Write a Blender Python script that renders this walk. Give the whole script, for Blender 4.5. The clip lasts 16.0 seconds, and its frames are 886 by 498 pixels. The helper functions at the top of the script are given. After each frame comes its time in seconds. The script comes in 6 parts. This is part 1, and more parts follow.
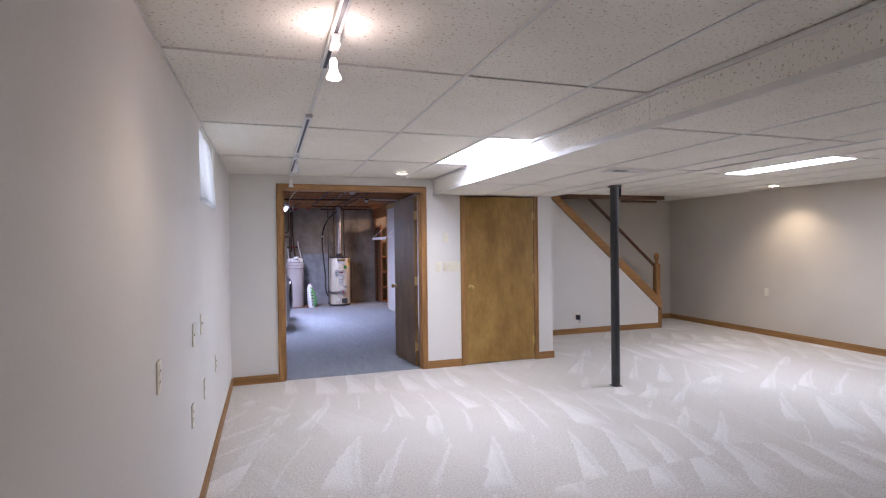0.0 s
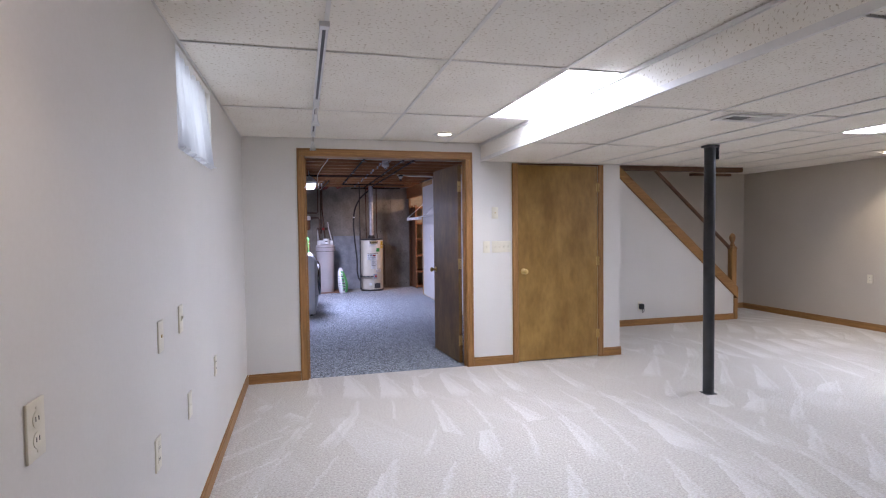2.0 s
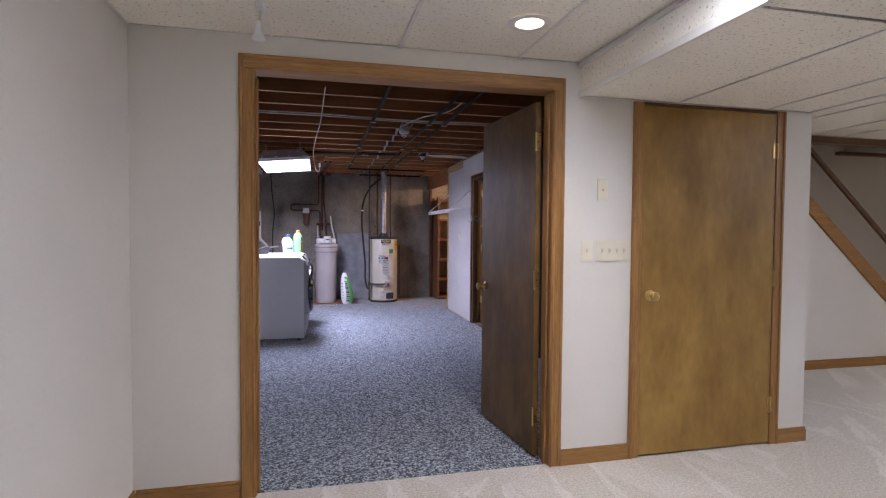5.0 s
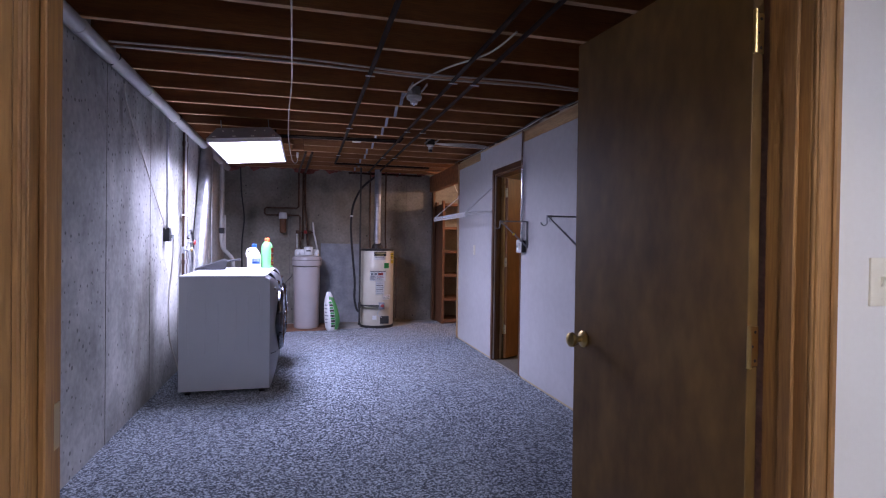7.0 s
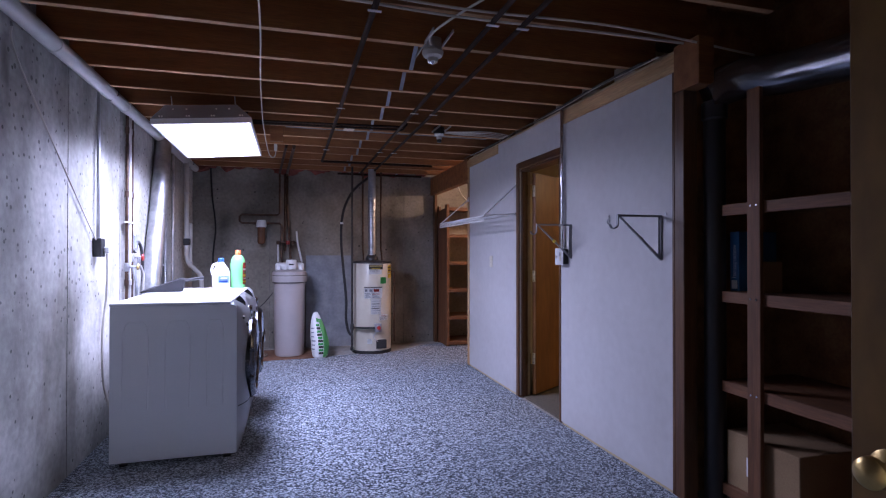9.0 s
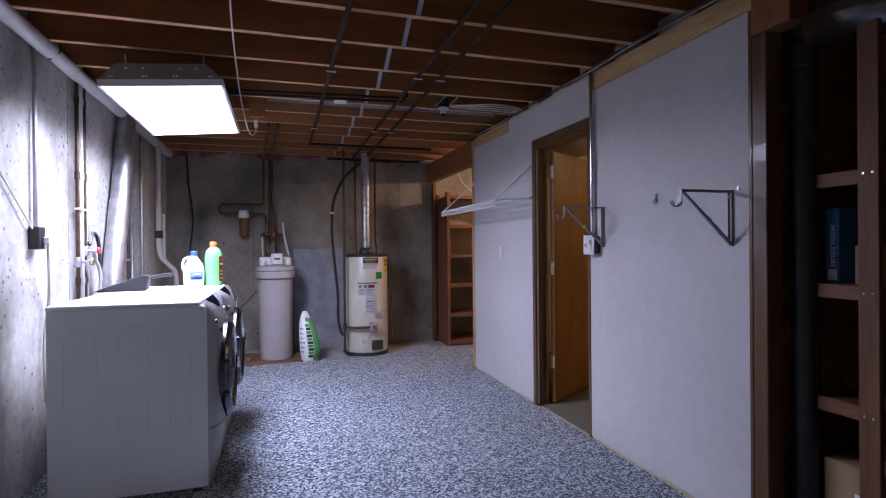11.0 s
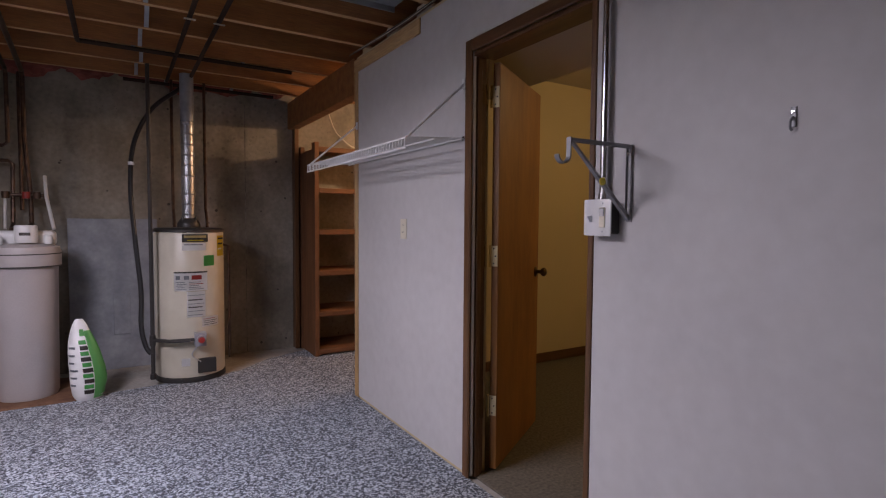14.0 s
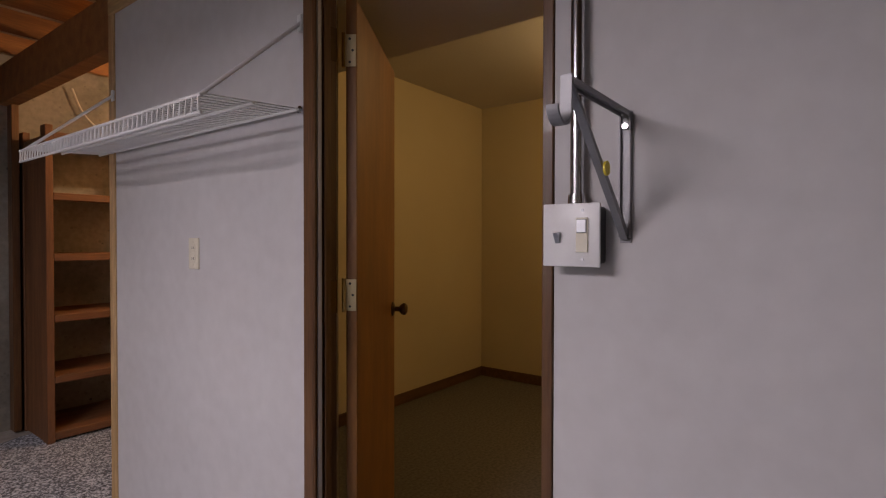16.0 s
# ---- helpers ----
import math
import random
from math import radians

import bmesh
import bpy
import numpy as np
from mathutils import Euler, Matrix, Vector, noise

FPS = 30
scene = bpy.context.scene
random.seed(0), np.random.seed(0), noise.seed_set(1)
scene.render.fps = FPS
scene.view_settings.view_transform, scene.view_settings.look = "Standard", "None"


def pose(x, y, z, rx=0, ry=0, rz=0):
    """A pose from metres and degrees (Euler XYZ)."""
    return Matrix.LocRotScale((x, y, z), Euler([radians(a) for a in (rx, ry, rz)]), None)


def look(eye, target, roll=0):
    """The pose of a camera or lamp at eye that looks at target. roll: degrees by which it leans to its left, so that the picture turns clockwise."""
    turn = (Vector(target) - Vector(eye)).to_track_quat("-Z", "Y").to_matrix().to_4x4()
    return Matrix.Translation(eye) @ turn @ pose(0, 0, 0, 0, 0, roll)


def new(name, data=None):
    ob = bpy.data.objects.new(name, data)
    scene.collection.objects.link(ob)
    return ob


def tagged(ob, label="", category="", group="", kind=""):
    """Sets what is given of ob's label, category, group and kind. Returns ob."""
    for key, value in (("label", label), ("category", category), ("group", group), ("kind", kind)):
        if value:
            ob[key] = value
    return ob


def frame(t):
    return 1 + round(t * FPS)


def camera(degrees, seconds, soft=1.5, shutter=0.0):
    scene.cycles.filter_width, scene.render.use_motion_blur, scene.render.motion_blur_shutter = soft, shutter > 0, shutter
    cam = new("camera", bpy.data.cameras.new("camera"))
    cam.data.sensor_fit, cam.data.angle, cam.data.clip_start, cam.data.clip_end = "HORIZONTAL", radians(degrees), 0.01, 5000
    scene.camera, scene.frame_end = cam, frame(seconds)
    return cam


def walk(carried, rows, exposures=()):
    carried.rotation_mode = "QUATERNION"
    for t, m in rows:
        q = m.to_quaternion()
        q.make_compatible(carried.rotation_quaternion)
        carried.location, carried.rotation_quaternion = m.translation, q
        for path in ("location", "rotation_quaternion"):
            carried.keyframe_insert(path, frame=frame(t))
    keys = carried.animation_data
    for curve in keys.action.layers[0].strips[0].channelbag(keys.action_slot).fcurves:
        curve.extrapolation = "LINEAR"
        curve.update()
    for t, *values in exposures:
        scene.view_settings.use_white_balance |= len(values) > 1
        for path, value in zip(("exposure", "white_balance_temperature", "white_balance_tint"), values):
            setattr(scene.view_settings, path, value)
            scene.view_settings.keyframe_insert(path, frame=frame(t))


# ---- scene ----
cam = camera(79.7, 16.0, soft=1.15)
PATH = [
    (0, (0.378, 0.058, 1.462), (1.005, 1.958, 1.441), -0.7),
    (0.5, (0.41, 0.192, 1.451), (1.023, 2.095, 1.417), -0.8),
    (1, (0.457, 0.409, 1.412), (1.049, 2.319, 1.365), -0.9),
    (1.5, (0.482, 0.681, 1.387), (1.04, 2.6, 1.326), -0.8),
    (2, (0.51, 0.987, 1.377), (1.02, 2.92, 1.301), -0.7),
    (2.5, (0.553, 1.334, 1.369), (1.034, 3.273, 1.282), -0.6),
    (3, (0.616, 1.683, 1.352), (1.08, 3.627, 1.261), -0.4),
    (3.5, (0.667, 2.069, 1.339), (1.12, 4.015, 1.248), -0.3),
    (4, (0.734, 2.472, 1.332), (1.19, 4.417, 1.247), -0.1),
    (4.5, (0.797, 2.894, 1.321), (1.25, 4.841, 1.242), 0.1),
    (5, (0.828, 3.323, 1.294), (1.29, 5.267, 1.227), 0.4),
    (7.5, (0.972, 5.398, 1.267), (1.492, 7.33, 1.255), 0.7),
    (8, (0.976, 5.704, 1.273), (1.513, 7.631, 1.273), 0.5),
    (8.5, (0.991, 5.969, 1.278), (1.537, 7.893, 1.293), 0.2),
    (11, (1.036, 6.761, 1.242), (1.625, 8.673, 1.236), -0.5),
    (11.5, (1.12, 7.023, 1.222), (1.736, 8.925, 1.187), -0.5),
    (12, (1.191, 7.34, 1.229), (1.843, 9.23, 1.159), -0.4),
    (12.5, (1.274, 7.643, 1.21), (1.989, 9.508, 1.117), -0.4),
    (13, (1.36, 7.929, 1.22), (2.167, 9.755, 1.112), -0.3),
    (13.5, (1.433, 8.193, 1.22), (2.352, 9.965, 1.111), -0.0),
    (14, (1.537, 8.456, 1.231), (2.582, 10.158, 1.13), 0.4),
    (14.5, (1.638, 8.69, 1.239), (2.817, 10.304, 1.154), 0.4),
    (15, (1.74, 8.893, 1.228), (3.047, 10.405, 1.172), 0.6),
    (15.5, (1.836, 9.092, 1.244), (3.28, 10.475, 1.2), 0.2),
    (16, (1.942, 9.283, 1.238), (3.537, 10.489, 1.208), 0.1),
]
walk(cam, [(t, look(eye, target, roll)) for t, eye, target, roll in PATH],
     exposures=((0, 0.05, 6300, 15), (3, -0.06, 6200, 14), (5, -0.25, 6800, 14), (7.5, -0.55, 6000, 19), (8.5, -0.55, 5900, 18), (11, -0.58, 6500, 12), (12.5, -0.76, 7300, 11), (14, -0.88, 8100, 12), (16, -0.9, 9100, 12)))

# ---- light ----
world = bpy.data.worlds.new("world")
scene.world = world
world.use_nodes = True
wn = world.node_tree.nodes
sky = wn.new("ShaderNodeTexSky")
sky.sky_type = "NISHITA"
sky.sun_disc = False
sky.sun_elevation, sky.sun_rotation = radians(35), radians(200)
world.node_tree.links.new(sky.outputs[0], wn["Background"].inputs[0])
wn["Background"].inputs[1].default_value = 0.15

PANEL, TROFFER, CAN, TRACK, BULB, DEN = 52.0, 13.0, 60.0, 8.0, 62.0, 27.0


def lamp(name, kind, at, power, color, target=None, **more):
    data = bpy.data.lights.new(name, kind)
    data.energy, data.color = power, color
    for key, value in more.items():
        if key == "spread":
            data.spot_size = value
        elif key == "blend":
            data.spot_blend = value
        elif key == "soft":
            data.shadow_soft_size = value
        elif key == "size":
            data.shape, data.size, data.size_y = "RECTANGLE", value[0], value[1]
        elif key == "beam":
            data.spread = value
    ob = new(name, data)
    ob.matrix_world = look(at, target) if target else Matrix.Translation(at)
    return ob


WARM, COOL = (1.0, 0.80, 0.58), (0.80, 0.88, 1.0)
lamp("track_light_lamp", "SPOT", (0.60, 1.945, 2.015), TRACK, WARM, (0.05, 1.7, 0.9), spread=radians(120), blend=1.0, soft=0.05)
lamp("track_light_glow", "POINT", (0.60, 1.90, 2.10), 1.7, (1.0, 0.80, 0.76), soft=0.02)
TILT = -4.9
lamp("troffer_lamp", "AREA", (0.445, 10.55, 2.118), 158.0, (0.68, 0.71, 1.0), size=(0.56, 1.2), beam=radians(166)).matrix_world = pose(0.445, 10.55, 2.118, 0, TILT, 0)
lamp("window_daylight", "AREA", (-0.11, 3.94, 1.96), 2.2, (0.85, 0.92, 1.0), (1.0, 3.96, 1.9), size=(0.78, 0.36))
lamp("recessed_light_lamp", "SPOT", (1.735, 5.5, 2.17), CAN * 0.5, (1.0, 0.88, 0.72), (1.735, 5.5, 0), spread=radians(110), blend=0.8, soft=0.05)
lamp("recessed_light_lamp", "SPOT", (7.15, 5.69, 2.17), CAN * 0.75, (1.0, 0.82, 0.6), (7.3, 5.69, 0), spread=radians(120), blend=0.9, soft=0.05)
lamp("storage_bulb_lamp", "POINT", (4.15, 12.5, 2.15), BULB, (1.0, 0.72, 0.55), soft=0.03)
lamp("den_lamp", "POINT", (5.0, 10.1, 2.2), DEN, (1.0, 0.78, 0.5), soft=0.1)


# ---- materials ----
def shade(name, c1, c2, scale=8.0, rough=0.6, metal=0.0, bump=0.0, bump_scale=60.0, stretch=(1, 1, 1), detail=4.0, lo=0.35, hi=0.65,
          fine=0.0, fine_scale=120.0, random_tint=0.0, coat=0.0, rough2=None):
    """Two tones by noise at one scale, fine grain at another, and a bump."""
    m = bpy.data.materials.new(name)
    m.use_nodes = True
    nt = m.node_tree
    n, l = nt.nodes, nt.links.new
    b = n["Principled BSDF"]
    tc, mp = n.new("ShaderNodeTexCoord"), n.new("ShaderNodeMapping")
    mp.inputs["Scale"].default_value = stretch
    l(tc.outputs["Object"], mp.inputs[0])
    nz, rp = n.new("ShaderNodeTexNoise"), n.new("ShaderNodeValToRGB")
    nz.inputs["Scale"].default_value, nz.inputs["Detail"].default_value = scale, detail
    l(mp.outputs[0], nz.inputs[0])
    e = rp.color_ramp.elements
    e[0].position, e[1].position, e[0].color, e[1].color = lo, hi, (*c1, 1), (*c2, 1)
    l(nz.outputs[0], rp.inputs[0])
    out = rp.outputs[0]
    if fine:
        fz, mx = n.new("ShaderNodeTexNoise"), n.new("ShaderNodeMix")
        fz.inputs["Scale"].default_value, fz.inputs["Detail"].default_value = fine_scale, 3
        l(mp.outputs[0], fz.inputs[0])
        mx.data_type, mx.blend_type = "RGBA", "OVERLAY"
        mx.inputs[0].default_value = fine
        l(out, mx.inputs[6]), l(fz.outputs[0], mx.inputs[7])
        out = mx.outputs[2]
    if random_tint:
        oi, mr, hs = n.new("ShaderNodeObjectInfo"), n.new("ShaderNodeMapRange"), n.new("ShaderNodeHueSaturation")
        mr.inputs[3].default_value, mr.inputs[4].default_value = 1 - random_tint, 1 + random_tint
        l(oi.outputs["Random"], mr.inputs[0]), l(mr.outputs[0], hs.inputs["Value"]), l(out, hs.inputs["Color"])
        out = hs.outputs[0]
    l(out, b.inputs["Base Color"])
    b.inputs["Roughness"].default_value, b.inputs["Metallic"].default_value = rough, metal
    b.inputs["Coat Weight"].default_value = coat
    if rough2 is not None:
        rr = n.new("ShaderNodeMapRange")
        rr.inputs[3].default_value, rr.inputs[4].default_value = rough, rough2
        l(nz.outputs[0], rr.inputs[0]), l(rr.outputs[0], b.inputs["Roughness"])
    if bump:
        bz, bp = n.new("ShaderNodeTexNoise"), n.new("ShaderNodeBump")
        bz.inputs["Scale"].default_value, bz.inputs["Detail"].default_value = bump_scale, 4
        l(mp.outputs[0], bz.inputs[0])
        bp.inputs["Strength"].default_value, bp.inputs["Distance"].default_value = bump, 0.004
        l(bz.outputs[0], bp.inputs["Height"]), l(bp.outputs[0], b.inputs["Normal"])
    return m


def wood(name, c1, c2, axis, rough=0.45, coat=0.0, tint=0.0, scale=26.0, fine=0.5):
    s = [1.0, 1.0, 1.0]
    s["xyz".index(axis)] = 0.07
    return shade(name, c1, c2, scale=scale, rough=rough, stretch=s, bump=0.15, bump_scale=90, fine=fine, fine_scale=160, lo=0.3, hi=0.7, coat=coat, random_tint=tint)


def glow(name, color, strength):
    m = bpy.data.materials.new(name)
    m.use_nodes = True
    b = m.node_tree.nodes["Principled BSDF"]
    b.inputs["Base Color"].default_value = (0.8, 0.8, 0.8, 1)
    b.inputs["Emission Color"].default_value, b.inputs["Emission Strength"].default_value = (*color, 1), strength
    return m


def plain(name, c, rough=0.5, metal=0.0, alpha_glass=False):
    v = 0.95
    m = shade(name, tuple(x * v for x in c), tuple(min(1, x * 1.04) for x in c), scale=9, rough=rough, metal=metal, fine=0.08, fine_scale=200)
    if alpha_glass:
        m.node_tree.nodes["Principled BSDF"].inputs["Transmission Weight"].default_value = 1.0
    return m


def pile(name, cream):
    """Carpet: cream with the strokes of a vacuum cleaner, or a mottled blue-grey loop."""
    m = bpy.data.materials.new(name)
    m.use_nodes = True
    nt = m.node_tree
    n, l = nt.nodes, nt.links.new
    b = n["Principled BSDF"]
    tc = n.new("ShaderNodeTexCoord")
    b.inputs["Roughness"].default_value = 0.95
    b.inputs["Sheen Weight"].default_value = 0.25
    b.inputs["Specular IOR Level"].default_value = 0.1
    fz, bp = n.new("ShaderNodeTexNoise"), n.new("ShaderNodeBump")
    l(tc.outputs["Object"], fz.inputs[0])
    fz.inputs["Detail"].default_value = 5
    l(fz.outputs[0], bp.inputs["Height"]), l(bp.outputs[0], b.inputs["Normal"])
    if cream:
        fz.inputs["Scale"].default_value = 70
        bp.inputs["Strength"].default_value, bp.inputs["Distance"].default_value = 0.9, 0.010
        def calc(op, p, q=None, r=None):
            k = n.new("ShaderNodeMath")
            k.operation = op
            for i, val in enumerate((p, q, r)):
                if isinstance(val, (int, float)):
                    k.inputs[i].default_value = val
                elif val is not None:
                    l(val, k.inputs[i])
            return k.outputs[0]

        def strokes(wide, long, du, dv, turn):
            """Wedges that a vacuum cleaner leaves: rows of tapering light strokes."""
            wz = n.new("ShaderNodeTexNoise")
            wz.inputs["Scale"].default_value, wz.inputs["Detail"].default_value = 0.4, 0.0
            ez = n.new("ShaderNodeTexNoise")
            ez.inputs["Scale"].default_value, ez.inputs["Detail"].default_value = 14.0, 5.0
            area, ac = n.new("ShaderNodeTexVoronoi"), n.new("ShaderNodeSeparateColor")
            area.voronoi_dimensions = "2D"
            area.inputs["Scale"].default_value, area.inputs["Randomness"].default_value = 0.62, 0.9
            l(tc.outputs["Object"], area.inputs["Vector"]), l(area.outputs["Color"], ac.inputs[0])
            rot = n.new("ShaderNodeVectorRotate")
            rot.rotation_type = "Z_AXIS"
            l(tc.outputs["Object"], rot.inputs["Vector"]), l(calc("MULTIPLY_ADD", ac.outputs[0], 1.5, turn - 0.75), rot.inputs["Angle"])
            sx, sw, se = n.new("ShaderNodeSeparateXYZ"), n.new("ShaderNodeSeparateColor"), n.new("ShaderNodeSeparateColor")
            l(tc.outputs["Object"], wz.inputs[0]), l(tc.outputs["Object"], ez.inputs[0]), l(rot.outputs[0], sx.inputs[0])
            l(wz.outputs["Color"], sw.inputs[0]), l(ez.outputs["Color"], se.inputs[0])
            u = calc("ADD", calc("MULTIPLY_ADD", sw.outputs[0], 0.6, sx.outputs[0]), calc("MULTIPLY_ADD", se.outputs[0], 0.06, du))
            v = calc("ADD", calc("MULTIPLY_ADD", sw.outputs[1], 1.1, sx.outputs[1]), calc("MULTIPLY_ADD", se.outputs[1], 0.14, dv))
            v = calc("DIVIDE", v, long)
            row = calc("FLOOR", v)
            shift = n.new("ShaderNodeTexWhiteNoise")
            shift.noise_dimensions = "1D"
            l(row, shift.inputs["W"])
            u = calc("ADD", calc("DIVIDE", u, wide), shift.outputs[0])
            fu, fv, col = calc("FRACT", u), calc("FRACT", v), calc("FLOOR", u)
            pick = n.new("ShaderNodeTexWhiteNoise")
            pick.noise_dimensions = "2D"
            cx = n.new("ShaderNodeCombineXYZ")
            l(col, cx.inputs[0]), l(row, cx.inputs[1]), l(cx.outputs[0], pick.inputs["Vector"])
            w = calc("MULTIPLY", calc("SUBTRACT", 1.05, fv), calc("MULTIPLY_ADD", pick.outputs[0], 1.0, -0.10))
            edge = n.new("ShaderNodeMapRange")
            edge.interpolation_type = "SMOOTHSTEP"
            edge.inputs[1].default_value, edge.inputs[2].default_value = -0.02, 0.22
            l(calc("SUBTRACT", w, fu), edge.inputs[0])
            rim = calc("MAXIMUM", 0.0, calc("SUBTRACT", 1.0, calc("MULTIPLY", calc("ABSOLUTE", calc("SUBTRACT", w, fu)), 13.0)))
            foot = n.new("ShaderNodeMapRange")
            foot.interpolation_type = "SMOOTHSTEP"
            foot.inputs[2].default_value = 0.22
            l(fv, foot.inputs[0])
            return calc("MULTIPLY", foot.outputs[0], calc("MULTIPLY_ADD", rim, 0.5, calc("MULTIPLY", edge.outputs[0], 0.62)))

        one, two = strokes(0.30, 1.05, 0.0, 0.35, 0.25), strokes(0.55, 1.7, 3.3, 0.9, -0.35)
        both = calc("MULTIPLY_ADD", two, 0.28, calc("MULTIPLY", one, 0.72))
        rp = n.new("ShaderNodeValToRGB")
        e = rp.color_ramp.elements
        e[0].position, e[0].color = 0.0, (0.56, 0.513, 0.447, 1)
        e[1].position, e[1].color = 0.92, (0.80, 0.765, 0.715, 1)
        l(both, rp.inputs[0])
        mx = n.new("ShaderNodeMix")
        mx.data_type, mx.blend_type = "RGBA", "OVERLAY"
        mx.inputs[0].default_value = 0.85
        gz = n.new("ShaderNodeTexNoise")
        gz.inputs["Scale"].default_value, gz.inputs["Detail"].default_value, gz.inputs["Roughness"].default_value = 75, 4, 0.75
        l(tc.outputs["Object"], gz.inputs[0])
        gr = n.new("ShaderNodeMapRange")
        gr.inputs[1].default_value, gr.inputs[2].default_value, gr.inputs[3].default_value, gr.inputs[4].default_value = 0.30, 0.70, 0.30, 0.74
        l(gz.outputs[0], gr.inputs[0])
        l(rp.outputs[0], mx.inputs[6]), l(gr.outputs[0], mx.inputs[7])
        l(mx.outputs[2], b.inputs["Base Color"])
    else:
        fz.inputs["Scale"].default_value = 60
        bp.inputs["Strength"].default_value, bp.inputs["Distance"].default_value = 0.9, 0.012
        cz, rp = n.new("ShaderNodeTexNoise"), n.new("ShaderNodeValToRGB")
        cz.inputs["Scale"].default_value, cz.inputs["Detail"].default_value, cz.inputs["Roughness"].default_value = 112, 4, 0.75
        l(tc.outputs["Object"], cz.inputs[0])
        wz, add = n.new("ShaderNodeTexNoise"), n.new("ShaderNodeVectorMath")
        wz.inputs["Scale"].default_value, wz.inputs["Detail"].default_value = 70, 2
        add.operation = "MULTIPLY_ADD"
        add.inputs[1].default_value = (0.022, 0.022, 0.022)
        l(tc.outputs["Object"], wz.inputs[0]), l(wz.outputs["Color"], add.inputs[0]), l(tc.outputs["Object"], add.inputs[2])
        fl, fs, mean = n.new("ShaderNodeTexVoronoi"), n.new("ShaderNodeSeparateColor"), n.new("ShaderNodeMix")
        fl.inputs["Scale"].default_value = 118
        l(add.outputs[0], fl.inputs["Vector"]), l(fl.outputs["Color"], fs.inputs[0])
        mean.inputs[0].default_value = 0.42
        l(cz.outputs[0], mean.inputs[2]), l(fs.outputs[0], mean.inputs[3]), l(mean.outputs[0], rp.inputs[0])
        e = rp.color_ramp.elements
        e[0].position, e[0].color = 0.36, (0.020, 0.026, 0.039, 1)
        e[1].position, e[1].color = 0.635, (0.50, 0.555, 0.62, 1)
        x = e.new(0.50)
        x.color = (0.086, 0.109, 0.138, 1)
        l(rp.outputs[0], b.inputs["Base Color"])
    return m


def concrete_material(name, c1, c2, holes):
    """Poured concrete: cloudy, dark stains, pinholes."""
    m = shade(name, c1, c2, scale=1.9, rough=0.85, bump=0.5, bump_scale=22, detail=8, fine=0.35, fine_scale=26)
    n, l = m.node_tree.nodes, m.node_tree.links.new
    b = n["Principled BSDF"]
    src = b.inputs["Base Color"].links[0].from_socket
    tc, vo, rp, mx = n.new("ShaderNodeTexCoord"), n.new("ShaderNodeTexVoronoi"), n.new("ShaderNodeValToRGB"), n.new("ShaderNodeMix")
    vo.inputs["Scale"].default_value = 13
    l(tc.outputs["Object"], vo.inputs["Vector"])
    rp.color_ramp.elements[0].position, rp.color_ramp.elements[0].color = 0.14, (0.12, 0.12, 0.12, 1)
    rp.color_ramp.elements[1].position, rp.color_ramp.elements[1].color = 0.20, (1, 1, 1, 1)
    pc, pa = n.new("ShaderNodeSeparateColor"), n.new("ShaderNodeMath")
    pa.operation = "MULTIPLY_ADD"
    pa.inputs[1].default_value = 0.5
    l(vo.outputs["Color"], pc.inputs[0]), l(pc.outputs[0], pa.inputs[0]), l(vo.outputs["Distance"], pa.inputs[2])
    l(pa.outputs[0], rp.inputs[0])
    sz, sr, m2 = n.new("ShaderNodeTexNoise"), n.new("ShaderNodeValToRGB"), n.new("ShaderNodeMix")
    sm = n.new("ShaderNodeMapping")
    sm.inputs["Scale"].default_value = (1, 1, 0.45)
    l(tc.outputs["Object"], sm.inputs[0]), l(sm.outputs[0], sz.inputs[0])
    sz.inputs["Scale"].default_value, sz.inputs["Detail"].default_value = 1.5, 8
    sr.color_ramp.elements[0].position, sr.color_ramp.elements[0].color = 0.30, (0.24, 0.225, 0.195, 1)
    sr.color_ramp.elements[1].position, sr.color_ramp.elements[1].color = 0.47, (1, 1, 1, 1)
    l(sz.outputs[0], sr.inputs[0])
    for k, fac in ((mx, 0.8), (m2, 0.8)):
        k.data_type, k.blend_type = "RGBA", "MULTIPLY"
        k.inputs[0].default_value = fac
    l(src, mx.inputs[6]), l(rp.outputs[0], mx.inputs[7])
    l(mx.outputs[2], m2.inputs[6]), l(sr.outputs[0], m2.inputs[7])
    # clusters of air holes, and one black stain high on the long wall
    v2, n2, c2, r2, m3 = n.new("ShaderNodeTexVoronoi"), n.new("ShaderNodeTexNoise"), n.new("ShaderNodeMath"), n.new("ShaderNodeValToRGB"), n.new("ShaderNodeMix")
    v2.inputs["Scale"].default_value, n2.inputs["Scale"].default_value, n2.inputs["Detail"].default_value = 17, 1.1, 3
    l(tc.outputs["Object"], v2.inputs["Vector"]), l(tc.outputs["Object"], n2.inputs[0])
    c2.operation = "MULTIPLY_ADD"
    c2.inputs[1].default_value = 0.62
    l(n2.outputs[0], c2.inputs[0]), l(v2.outputs["Distance"], c2.inputs[2])
    r2.color_ramp.elements[0].position, r2.color_ramp.elements[0].color = 0.40, (0.10, 0.09, 0.08, 1)
    r2.color_ramp.elements[1].position, r2.color_ramp.elements[1].color = 0.46, (1, 1, 1, 1)
    l(c2.outputs[0], r2.inputs[0])
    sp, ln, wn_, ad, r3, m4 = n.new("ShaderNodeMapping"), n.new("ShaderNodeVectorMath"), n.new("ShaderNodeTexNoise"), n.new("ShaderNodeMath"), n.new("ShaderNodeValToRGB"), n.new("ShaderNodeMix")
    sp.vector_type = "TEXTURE"
